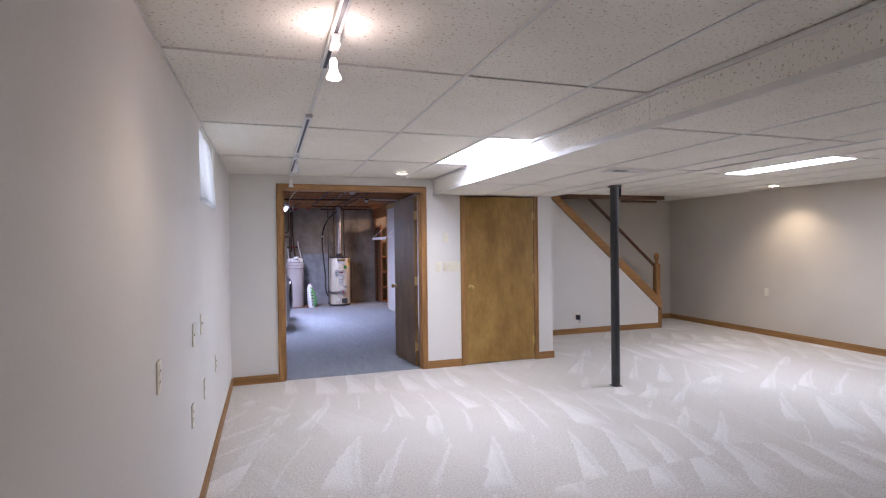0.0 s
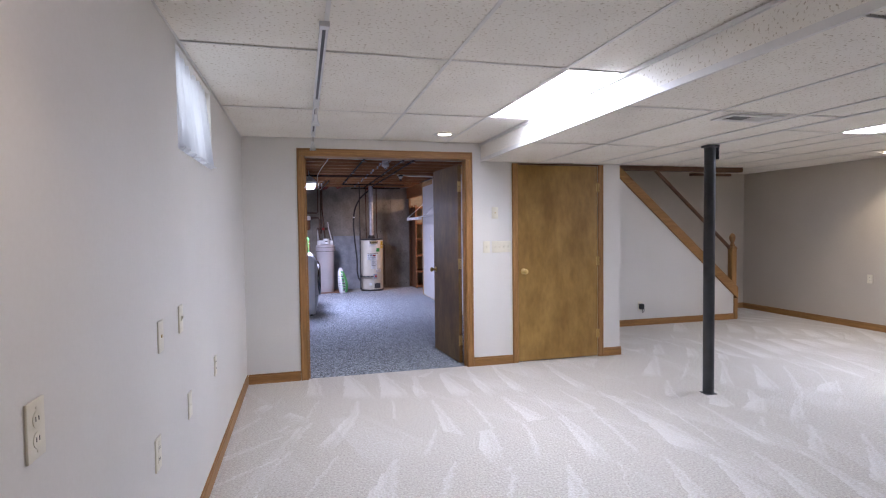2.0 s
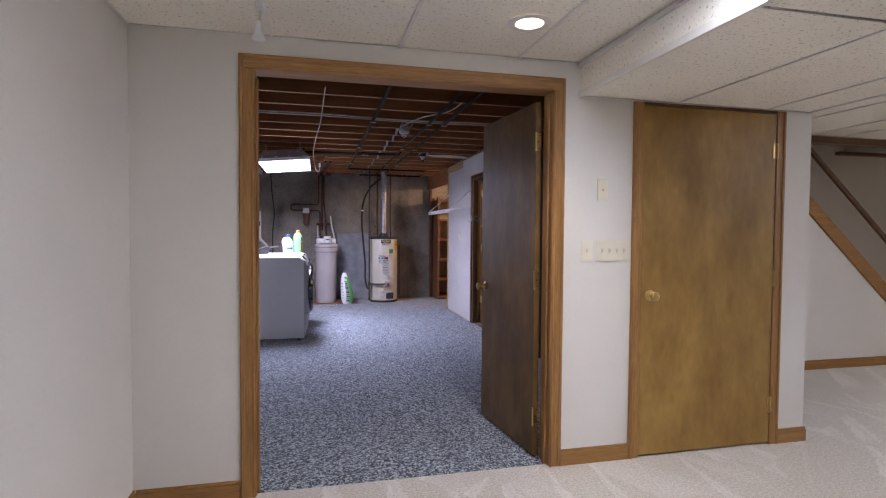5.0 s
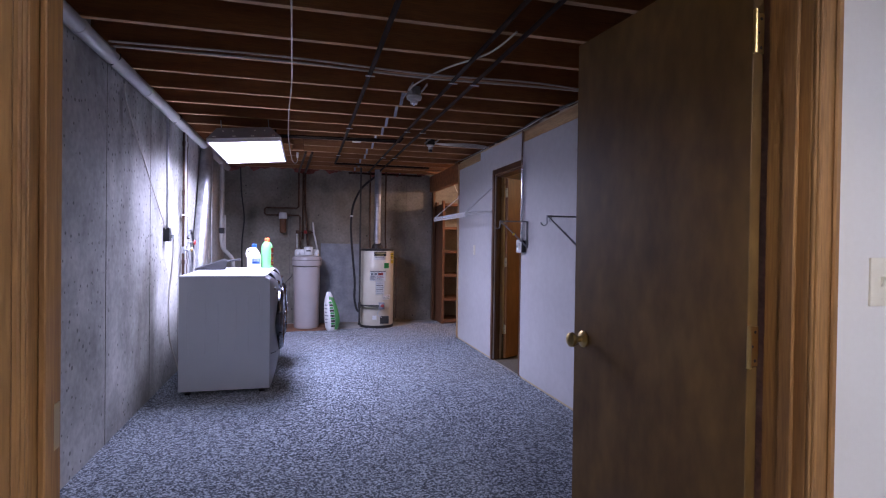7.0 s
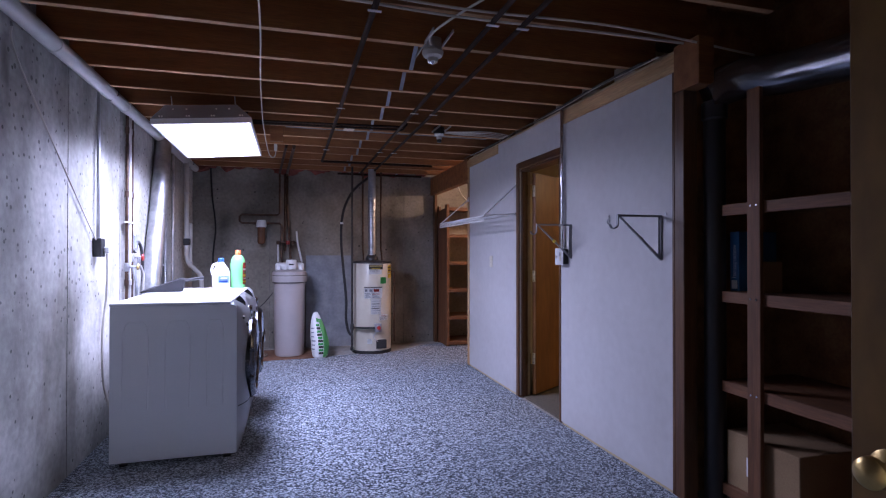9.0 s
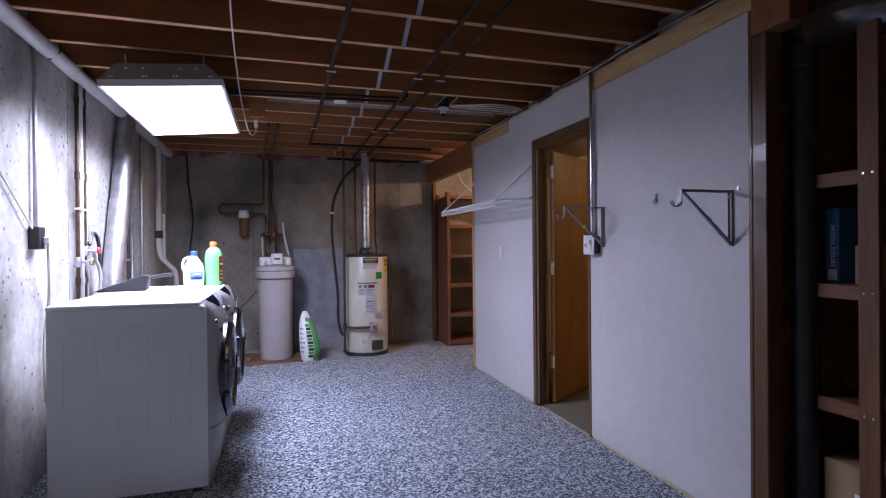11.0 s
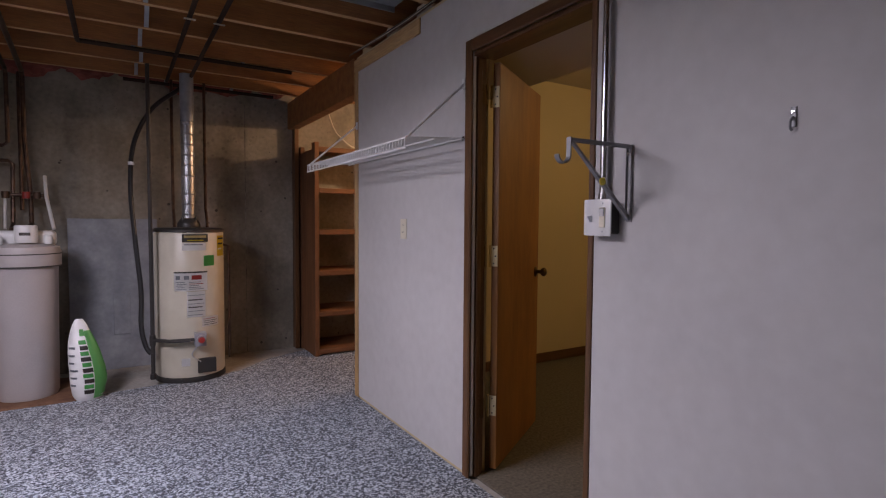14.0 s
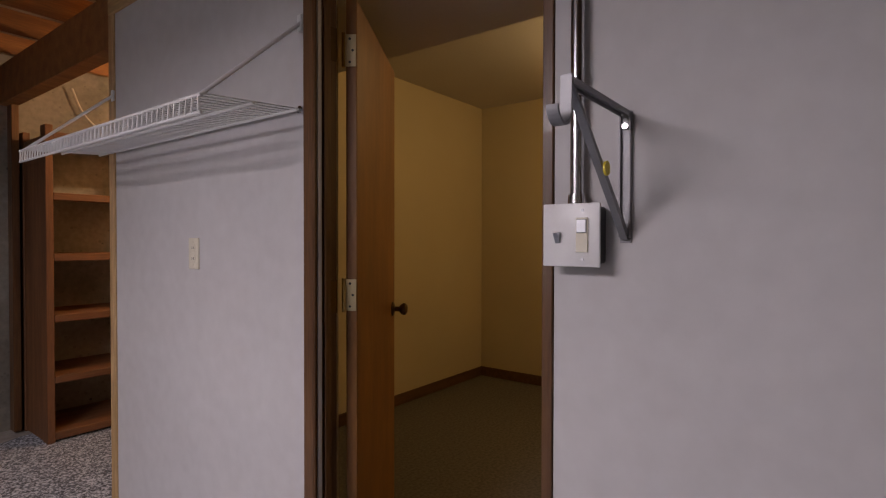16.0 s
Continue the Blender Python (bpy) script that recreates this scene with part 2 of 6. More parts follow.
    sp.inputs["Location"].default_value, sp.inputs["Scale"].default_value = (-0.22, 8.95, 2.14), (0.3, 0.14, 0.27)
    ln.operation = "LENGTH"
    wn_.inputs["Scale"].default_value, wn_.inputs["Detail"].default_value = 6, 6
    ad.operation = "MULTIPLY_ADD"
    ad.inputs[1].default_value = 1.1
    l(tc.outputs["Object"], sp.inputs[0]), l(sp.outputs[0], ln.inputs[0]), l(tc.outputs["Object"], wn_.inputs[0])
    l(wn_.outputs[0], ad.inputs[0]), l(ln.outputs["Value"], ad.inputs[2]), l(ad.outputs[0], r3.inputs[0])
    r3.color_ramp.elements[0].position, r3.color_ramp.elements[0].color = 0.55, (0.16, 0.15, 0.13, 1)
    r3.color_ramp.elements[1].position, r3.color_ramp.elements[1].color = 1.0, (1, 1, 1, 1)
    for k, fac in ((m3, holes), (m4, 0.9)):
        k.data_type, k.blend_type = "RGBA", "MULTIPLY"
        k.inputs[0].default_value = fac
    l(m2.outputs[2], m3.inputs[6]), l(r2.outputs[0], m3.inputs[7])
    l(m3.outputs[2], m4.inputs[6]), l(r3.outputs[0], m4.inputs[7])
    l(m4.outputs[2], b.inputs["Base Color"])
    return m


def tile_material():
    """Mineral-fibre ceiling tile: warm white with small dark fissures and pits."""
    m = shade("ceiling_tile", (0.84, 0.80, 0.715), (0.88, 0.845, 0.765), scale=3, rough=0.9, bump=0.4, bump_scale=120)
    n, l = m.node_tree.nodes, m.node_tree.links.new
    b = n["Principled BSDF"]
    src = b.inputs["Base Color"].links[0].from_socket
    tc, nz, rp, mx = n.new("ShaderNodeTexCoord"), n.new("ShaderNodeTexNoise"), n.new("ShaderNodeValToRGB"), n.new("ShaderNodeMix")
    nz.inputs["Scale"].default_value, nz.inputs["Detail"].default_value = 74, 3
    l(tc.outputs["Object"], nz.inputs[0]), l(nz.outputs[0], rp.inputs[0])
    rp.color_ramp.elements[0].position, rp.color_ramp.elements[0].color = 0.30, (0.58, 0.52, 0.43, 1)
    rp.color_ramp.elements[1].position, rp.color_ramp.elements[1].color = 0.41, (1, 1, 1, 1)
    mx.data_type, mx.blend_type = "RGBA", "MULTIPLY"
    mx.inputs[0].default_value = 1.0
    l(src, mx.inputs[6]), l(rp.outputs[0], mx.inputs[7]), l(mx.outputs[2], b.inputs["Base Color"])
    return m


PAINT = shade("wall_paint", (0.66, 0.63, 0.585), (0.70, 0.67, 0.625), scale=1.2, rough=0.75, bump=0.12, bump_scale=150, fine=0.06, fine_scale=60)
TAN = shade("den_paint", (0.56, 0.45, 0.27), (0.60, 0.49, 0.30), scale=1.2, rough=0.75, bump=0.12, bump_scale=150)
PANELBOARD = shade("white_panelboard", (0.525, 0.51, 0.505), (0.57, 0.555, 0.55), scale=1.4, rough=0.55, bump=0.06, bump_scale=40, fine=0.1, fine_scale=18)
# Darker and warmer in tone than wall_paint.
BEIGE = shade("beige_tone", (0.53, 0.475, 0.40), (0.57, 0.515, 0.435), scale=1.2, rough=0.75, bump=0.12, bump_scale=150, fine=0.06, fine_scale=60)
TILE = tile_material()
TBAR = plain("grid_white", (0.74, 0.72, 0.68), 0.5)
CREAM, BLUE = pile("cream_carpet", True), pile("blue_grey_carpet", False)
DEN_CARPET = shade("brown_carpet", (0.10, 0.085, 0.065), (0.16, 0.14, 0.11), scale=60, rough=0.95, bump=0.5, bump_scale=120)
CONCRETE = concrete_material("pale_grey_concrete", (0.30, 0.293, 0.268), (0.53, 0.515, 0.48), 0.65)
# Brownish end wall; the weak light it gets is put into the colour.
SHADED_CONCRETE = concrete_material("shaded_brownish_concrete", (0.175, 0.160, 0.130), (0.34, 0.315, 0.268), 0.25)
SLAB = shade("concrete_slab", (0.30, 0.28, 0.25), (0.44, 0.42, 0.38), scale=3, rough=0.85, bump=0.3, bump_scale=40, fine=0.3, fine_scale=40)
OAK = {a: wood("oak_trim_" + a, (0.25, 0.118, 0.034), (0.36, 0.185, 0.058), a, 0.55, 0.0) for a in "xyz"}
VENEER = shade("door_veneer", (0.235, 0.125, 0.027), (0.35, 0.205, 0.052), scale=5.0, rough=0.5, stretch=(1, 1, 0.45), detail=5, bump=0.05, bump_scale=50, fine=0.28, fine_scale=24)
# Door veneer at about half tone: the open leaf's shade is in the colour.
SHADED_VENEER = shade("shaded_brown_veneer", (0.112, 0.057, 0.013), (0.175, 0.096, 0.026), scale=6.0, rough=0.5, stretch=(1, 1, 0.45), detail=5, bump=0.05, bump_scale=50, fine=0.28, fine_scale=24)
SIDE_VENEER = shade("red_brown_veneer", (0.215, 0.085, 0.021), (0.315, 0.135, 0.036), scale=5.0, rough=0.45, stretch=(1, 1, 0.3), detail=5, bump=0.05, bump_scale=50, fine=0.3, fine_scale=24)
WALNUT = {a: wood("dark_jamb_" + a, (0.085, 0.036, 0.014), (0.15, 0.07, 0.028), a, 0.4, 0.1) for a in "xyz"}
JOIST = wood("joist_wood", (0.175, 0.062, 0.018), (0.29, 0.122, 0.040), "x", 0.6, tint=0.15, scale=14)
SUBFLOOR = shade("subfloor", (0.20, 0.085, 0.03), (0.32, 0.15, 0.06), scale=9, rough=0.8, fine=0.4, fine_scale=60)
STUD = {a: wood("stud_wood_" + a, (0.40, 0.235, 0.10), (0.55, 0.36, 0.18), a, 0.7, tint=0.1, scale=18) for a in "xyz"}
SHELFWOOD = {a: wood("shelf_wood_" + a, (0.13, 0.052, 0.020), (0.20, 0.086, 0.036), a, 0.65, tint=0.08, scale=18) for a in "xyz"}
ENAMEL = shade("white_enamel", (0.73, 0.74, 0.76), (0.76, 0.77, 0.79), scale=2.0, rough=0.3)
ENAMEL_FRONT = shade("silver_enamel", (0.47, 0.465, 0.475), (0.51, 0.505, 0.515), scale=2.0, rough=0.32, metal=0.3)
ENAMEL_GREY = plain("grey_enamel", (0.30, 0.30, 0.32), 0.3)
CHROME = plain("chrome", (0.72, 0.72, 0.74), 0.12, 1.0)
BRASS = plain("brass", (0.55, 0.39, 0.16), 0.30, 1.0)
DARK_CHROME = plain("dark_chrome", (0.085, 0.085, 0.092), 0.26, 1.0)
BRONZE = plain("dark_bronze", (0.14, 0.09, 0.05), 0.3, 1.0)
GALV = shade("galvanised_steel", (0.42, 0.43, 0.45), (0.60, 0.61, 0.63), scale=12, rough=0.42, metal=1.0, fine=0.2, fine_scale=30)
GALV_DULL = shade("dull_sheet_steel", (0.23, 0.25, 0.28), (0.34, 0.36, 0.39), scale=5, rough=0.6, metal=0.35, fine=0.2, fine_scale=30)
COPPER = shade("tarnished_copper", (0.06, 0.038, 0.028), (0.12, 0.07, 0.046), scale=20, rough=0.45, metal=0.7)
IRON = plain("black_iron", (0.045, 0.042, 0.04), 0.5, 0.3)
BLACK = plain("black_plastic", (0.02, 0.02, 0.022), 0.4)
BLACK_GLASS = plain("black_glass", (0.006, 0.006, 0.008), 0.10)
BLACK_GLASS.node_tree.nodes["Principled BSDF"].inputs["IOR"].default_value = 1.07
BLACK_GLASS.node_tree.nodes["Principled BSDF"].inputs["Specular IOR Level"].default_value = 0.05
PLATE = plain("almond_plate", (0.72, 0.67, 0.54), 0.35)
WHITE_PLASTIC = plain("white_plastic", (0.75, 0.75, 0.74), 0.35)
PVC = plain("pvc", (0.50, 0.485, 0.46), 0.4)
POLE = shade("painted_steel_post", (0.030, 0.031, 0.033), (0.045, 0.046, 0.048), scale=12, rough=0.45, bump=0.1)
CLOTH = shade("white_curtain", (0.80, 0.80, 0.81), (0.86, 0.86, 0.87), scale=30, rough=0.9, stretch=(1, 1, 0.2))
_n, _l = CLOTH.node_tree.nodes, CLOTH.node_tree.links.new
_tr, _mx = _n.new("ShaderNodeBsdfTranslucent"), _n.new("ShaderNodeMixShader")
_tr.inputs[0].default_value, _mx.inputs[0].default_value = (0.85, 0.86, 0.9, 1), 0.45
_l(_n["Principled BSDF"].outputs[0], _mx.inputs[1]), _l(_tr.outputs[0], _mx.inputs[2]), _l(_mx.outputs[0], _n["Material Output"].inputs[0])
DARK_PIPE = plain("dark_pipe", (0.030, 0.018, 0.013), 0.8)
DARK_PIPE.node_tree.nodes["Principled BSDF"].inputs["Specular IOR Level"].default_value = 0.15
SOFT_GREY = shade("taupe_plastic", (0.40, 0.365, 0.355), (0.45, 0.41, 0.40), scale=3, rough=0.4, fine=0.08)
HEATER = shade("cream_enamel", (0.60, 0.55, 0.44), (0.65, 0.60, 0.49), scale=3, rough=0.35, fine=0.1, fine_scale=12)
CARD = shade("cardboard", (0.30, 0.19, 0.10), (0.36, 0.24, 0.13), scale=6, rough=0.85, fine=0.2)
GREEN = plain("green_plastic", (0.16, 0.55, 0.18), 0.35)
GREEN_PRINT = plain("green_print", (0.06, 0.42, 0.10), 0.45)
RED = plain("red_paint", (0.36, 0.03, 0.025), 0.4)
ORANGE = plain("orange_cap", (0.75, 0.16, 0.05), 0.4)
BLUE_P = plain("blue_plastic", (0.03, 0.10, 0.42), 0.4)
BLUE_BOX = plain("blue_carton", (0.03, 0.13, 0.30), 0.55)
YELLOW = plain("yellow_label", (0.75, 0.58, 0.05), 0.5)
LABEL = plain("white_label", (0.86, 0.86, 0.85), 0.5)
INK = plain("dark_ink", (0.05, 0.045, 0.04), 0.5)
TRAY = plain("dark_grey_plastic", (0.016, 0.015, 0.018), 0.6)
HINGE = plain("pale_brass_plate", (0.60, 0.49, 0.29), 0.4, 0.3)
ZINC = plain("zinc_steel", (0.27, 0.27, 0.28), 0.45, 0.4)
SEAM = shade("form_seam_shadow", (0.07, 0.065, 0.058), (0.24, 0.225, 0.20), scale=14, rough=0.9, bump=0.4)
# Paler copy of the joist wood: bounced floor light painted on the undersides.
JOIST_LIT_EDGE = wood("lit_joist_edge", (0.36, 0.19, 0.085), (0.52, 0.32, 0.16), "x", 0.7, scale=14)
PINK = shade("pink_insulation", (0.15, 0.042, 0.032), (0.28, 0.09, 0.07), scale=14, rough=0.95, bump=0.8, bump_scale=30)
WRAP = plain("silver_wrap", (0.26, 0.26, 0.28), 0.22, 0.8)
CABLE = plain("pale_cable", (0.55, 0.52, 0.46), 0.5)
PANE = plain("window_glass", (0.9, 0.92, 0.92), 0.03, alpha_glass=True)
PANEL_GLOW = glow("fluorescent_diffuser", (0.76, 0.82, 1.0), PANEL * 0.95)
# East panel boosted over the west one to add light on the right.
EAST_PANEL_GLOW = glow("boosted_fluorescent_diffuser", (0.76, 0.82, 1.0), PANEL * 1.15)
TROFFER_GLOW = glow("troffer_diffuser", (0.68, 0.71, 1.0), TROFFER)
CAN_GLOW = glow("recessed_bulb", (1.0, 0.9, 0.75), 14.0)
BULB_GLOW = glow("spot_bulb", (1.0, 0.80, 0.75), 25.0)
SHADE_GLOW = glow("lit_glass_shade", (1.0, 0.84, 0.84), 9.0)
STORE_GLOW = glow("bare_bulb", (1.0, 0.7, 0.45), 20.0)


# ---- building helpers ----
def bx(bm, x0, x1, y0, y1, z0, z1, bev=0.0, seg=1):
    vs = [bm.verts.new((x, y, z)) for x in (x0, x1) for y in (y0, y1) for z in (z0, z1)]
    fs = [bm.faces.new([vs[i] for i in f]) for f in ((0, 1, 3, 2), (4, 6, 7, 5), (0, 4, 5, 1), (2, 3, 7, 6), (0, 2, 6, 4), (1, 5, 7, 3))]
    if bev:
        es = list({e for f in fs for e in f.edges})
        bmesh.ops.bevel(bm, geom=es, offset=bev, segments=seg, affect="EDGES", profile=0.5)
    return bm


def tube(bm, pts, r, n=10, caps=True):
    """A round bar or hose along points."""
    pts = [Vector(p) for p in pts]
    rings, up = [], None
    for i, p in enumerate(pts):
        d = (pts[min(i + 1, len(pts) - 1)] - pts[max(i - 1, 0)]).normalized()
        if up is None:
            up = d.orthogonal().normalized()
        up = (up - d * up.dot(d)).normalized()
        side = d.cross(up)
        rr = r[i] if isinstance(r, (list, tuple)) else r
        rings.append([bm.verts.new(p + (up * math.cos(a) + side * math.sin(a)) * rr) for a in (2 * math.pi * k / n for k in range(n))])
    for a, b in zip(rings, rings[1:]):
        for k in range(n):
            bm.faces.new((a[k], a[(k + 1) % n], b[(k + 1) % n], b[k]))
    if caps:
        bm.faces.new(rings[0][::-1]), bm.faces.new(rings[-1])
    return bm


def curve_pts(pts, n=8):
    """Points of a smooth curve through a few points."""
    p = [Vector(q) for q in pts]
    out = []
    for i in range(len(p) - 1):
        a, b, c, d = p[max(i - 1, 0)], p[i], p[i + 1], p[min(i + 2, len(p) - 1)]
        for k in range(n):
            t = k / n
            out.append(0.5 * (2 * b + (c - a) * t + (2 * a - 5 * b + 4 * c - d) * t * t + (3 * b - a - 3 * c + d) * t ** 3))
    return out + [p[-1]]


def lathe(bm, profile, at=(0, 0, 0), axis="z", n=24, sx=1.0, sy=1.0, hollow=False):
    """A turned shape: (radius, height) rows round an axis."""
    at = Vector(at)
    rings = []
    for r, h in profile:
        ring = []
        for k in range(n):
            a = 2 * math.pi * k / n
            u, v = r * math.cos(a) * sx, r * math.sin(a) * sy
            ring.append(bm.verts.new(at + Vector({"z": (u, v, h), "x": (h, u, v), "y": (v, h, u)}[axis])))
        rings.append(ring)
    for a, b in zip(rings, rings[1:] + rings[:1] if hollow else rings[1:]):
        for k in range(n):
            bm.faces.new((a[k], a[(k + 1) % n], b[(k + 1) % n], b[k]))
    if hollow:
        return bm
    if profile[0][0] > 1e-4:
        bm.faces.new(rings[0][::-1])
    if profile[-1][0] > 1e-4:
        bm.faces.new(rings[-1])
    return bm


def prism(bm, outline, h0, h1, axis="y"):
    """An outline in two axes pushed along the third."""
    def put(u, v, h):
        return {"y": (u, h, v), "x": (h, u, v), "z": (u, v, h)}[axis]
    a = [bm.verts.new(put(u, v, h0)) for u, v in outline]
    b = [bm.verts.new(put(u, v, h1)) for u, v in outline]
    bm.faces.new(a[::-1]), bm.faces.new(b)
    for k in range(len(a)):
        bm.faces.new((a[k], a[(k + 1) % len(a)], b[(k + 1) % len(a)], b[k]))
    return bm


def finish(bm, name, material, smooth=True):
    bmesh.ops.recalc_face_normals(bm, faces=bm.faces)
    me = bpy.data.meshes.new(name)
    bm.to_mesh(me)
    bm.free()
    me.materials.append(material)
    if smooth:
        me.polygons.foreach_set("use_smooth", [True] * len(me.polygons))
        me.set_sharp_from_angle(angle=radians(32))
    return me


def B():
    return bmesh.new()


def part(name, bm, material, parent, label=""):
    ob = new(name, finish(bm, name, material))
    ob.parent = parent
    return tagged(ob, label)


def thing(name, label, category, at=(0, 0, 0), rz=0.0, group="", kind=""):
    ob = new(name)
    ob.empty_display_size = 0.1
    ob.location, ob.rotation_euler = at, (0, 0, radians(rz))
    return tagged(ob, label, category, group, kind)


def solid(name, bm, material, label, category, at=(0, 0, 0), rz=0.0, group="", kind=""):
    ob = new(name, finish(bm, name, material))
    ob.location, ob.rotation_euler = at, (0, 0, radians(rz))
    return tagged(ob, label, category, group, kind)


def structure(name, bm, material, label="", category="structure"):
    return solid(name, bm, material, label, category, kind="structure")


def pierced(bm, axis, a0, a1, u0, u1, z0, z1, holes=()):
    """A wall of thickness a0..a1 across axis, running u0..u1, with rectangular holes (u0, u1, z0, z1)."""
    us = sorted({u0, u1, *[h[0] for h in holes], *[h[1] for h in holes]})
    zs = sorted({z0, z1, *[h[2] for h in holes], *[h[3] for h in holes]})
    us, zs = [u for u in us if u0 <= u <= u1], [z for z in zs if z0 <= z <= z1]
    def full(i, j):
        if not (0 <= i < len(us) - 1 and 0 <= j < len(zs) - 1):
            return False
        cu, cz = (us[i] + us[i + 1]) / 2, (zs[j] + zs[j + 1]) / 2
        return not any(h[0] < cu < h[1] and h[2] < cz < h[3] for h in holes)
    cache = {}
    def v(a, u, z):
        key = (a, u, z)
        if key not in cache:
            cache[key] = bm.verts.new((a, u, z) if axis == "x" else (u, a, z))
        return cache[key]
    for i in range(len(us) - 1):
        for j in range(len(zs) - 1):
            if not full(i, j):
                continue
            p, q, r, s = us[i], us[i + 1], zs[j], zs[j + 1]
            bm.faces.new([v(a0, p, r), v(a0, q, r), v(a0, q, s), v(a0, p, s)])
            bm.faces.new([v(a1, p, r), v(a1, p, s), v(a1, q, s), v(a1, q, r)])
            for di, dj, (c, d), (e, f) in ((-1, 0, (p, r), (p, s)), (1, 0, (q, r), (q, s)), (0, -1, (p, r), (q, r)), (0, 1, (p, s), (q, s))):
                if not full(i + di, j + dj):
                    bm.faces.new([v(a0, c, d), v(a0, e, f), v(a1, e, f), v(a1, c, d)])
    return bm


# ---- structure: floors ----
structure("floor_slab", bx(B(), -0.5, 8.0, -3.3, 14.0, -0.2, -0.012), SLAB, "bare grey concrete basement slab", "floor")


def carpet(name, outline, material, label):
    return structure(name, prism(B(), outline, -0.012, 0.0, "z"), material, label, "carpet")


carpet("floor_lounge", [(0, -3), (7.6, -3), (7.6, 8.25), (3.79, 8.25), (3.79, 6.02), (3.53, 6.02), (2.62, 6.02), (2.09, 6.03), (0.52, 6.03), (0, 6.0)], CREAM,
       "cream cut-pile carpet with vacuum strokes")
carpet("floor_utility", [(-0.22, 6.034), (2.955, 6.034), (2.955, 11.95), (3.05, 11.95), (4.5, 11.97), (4.5, 13.5), (3.0, 13.42), (2.66, 13.27), (2.36, 12.99), (1.2, 12.83), (0.5, 12.72), (-0.22, 12.66)],
       BLUE, "mottled blue-grey loop carpet ending at bare concrete")
carpet("floor_den", [(3.0, 9.78), (3.08, 9.78), (3.08, 9.0), (6.06, 9.0), (6.06, 11.95), (3.08, 11.95), (3.08, 10.54), (3.0, 10.54)], DEN_CARPET, "brown carpet of the side room")

# ---- structure: walls ----
wall_west = structure("wall_west", pierced(B(), "x", -0.3, 0.0, -3.3, 6.0, -0.1, 2.62, [(3.50, 4.388, 1.738, 2.19)]), PAINT, "off-white painted lounge wall", "wall")
structure("wall_north", pierced(B(), "y", 6.0, 6.12, -0.45, 3.79, -0.1, 2.62, [(0.52, 2.09, -0.1, 2.071), (2.615, 3.528, -0.1, 2.035)]), PAINT, "off-white painted wall with two door openings", "wall")
structure("wall_closet_side", pierced(B(), "x", 3.67, 3.79, 6.12, 8.25, -0.1, 2.62), PAINT, "off-white painted closet side wall", "wall")
structure("wall_closet_rear", pierced(B(), "y", 6.72, 6.80, 2.4, 3.67, -0.1, 2.62), SUBFLOOR, "dark rear wall of the closet", "wall")
structure("wall_closet_inner", pierced(B(), "x", 2.4, 2.46, 6.12, 6.72, -0.1, 2.62), SUBFLOOR, "dark side wall of the closet", "wall")
structure("wall_stair_north", pierced(B(), "y", 8.25, 8.37, 3.67, 7.6, -0.1, 2.9), BEIGE, "beige stairwell wall", "wall")
structure("wall_east", pierced(B(), "x", 7.6, 7.85, -3.3, 13.95, -0.1, 2.9), BEIGE, "beige wall", "wall")
structure("wall_south", pierced(B(), "y", -3.3, -3.0, 0.0, 7.6, -0.1, 2.62), PAINT, "off-white painted wall", "wall")

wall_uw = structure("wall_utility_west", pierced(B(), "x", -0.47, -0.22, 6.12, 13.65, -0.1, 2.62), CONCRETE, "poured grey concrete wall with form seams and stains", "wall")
for k in range(7):
    y = 6.79 + 0.955 * k
    part("form_seam", bx(B(), -0.222, -0.2185 + 0.0005 * (k % 2), y, y + 0.003 + 0.002 * (k % 3), 0.0, 2.36), SEAM, wall_uw)
wall_un = structure("wall_utility_north", pierced(B(), "y", 13.65, 13.95, -0.47, 7.6, -0.1, 2.62), SHADED_CONCRETE, "poured brownish-grey concrete end wall, toned darker for its weak light", "wall")

for k in (1, 3, 4, 6):
    x = 0.12 + 0.61 * k
    part("form_seam", bx(B(), x, x + 0.005, 13.647, 13.651, 0.0, 2.3), SEAM, wall_un)
DOOR_S, DOOR_N = 9.775, 10.51
structure("wall_partition", pierced(B(), "x", 2.974, 3.08, 8.545, 11.95, -0.1, 2.36, [(DOOR_S, DOOR_N + 0.048, -0.1, 2.04)]), TAN, "stud partition between the utility and side rooms", "wall")
structure("wall_panelboard", pierced(B(), "x", 2.96, 2.973, 8.545, 11.89, 0.012, 2.335,
          [(DOOR_S - 0.012, DOOR_N, 0.0, 2.04), (8.5, 9.76, 2.237, 2.4), (11.02, 11.95, 2.25, 2.4)]), PANELBOARD, "smooth white panelboard sheets on the partition", "wall")
for n_, y0, y1, z0, z1, a in (("trim_plate", 8.5, 9.76, 2.240, 2.335, "y"), ("trim_plate", 11.02, 11.95, 2.253, 2.335, "y"),
                              ("trim_stud", 11.892, 11.945, 0.0, 2.25, "z"), ("trim_stud", 8.524, 8.544, 0.0, 2.237, "z")):
    structure(n_, bx(B(), 2.952, 2.973, y0, y1, z0, z1, 0.003), STUD[a] if y1 > 9 else WALNUT["z"] if a == "z" else STUD["y"], "bare pine stud edge of the partition", "stud")
structure("trim_end_post", bx(B(), 2.950, 3.035, 8.452, 8.522, 0.0, 2.12, 0.004), WALNUT["z"], "dark stained post at the end of the partition", "post")
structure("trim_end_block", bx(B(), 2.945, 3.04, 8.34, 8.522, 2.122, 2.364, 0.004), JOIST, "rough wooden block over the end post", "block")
structure("wall_den_south", pierced(B(), "y", 8.9, 9.0, 3.08, 6.3, -0.1, 2.5), TAN, "tan painted side-room wall", "wall")
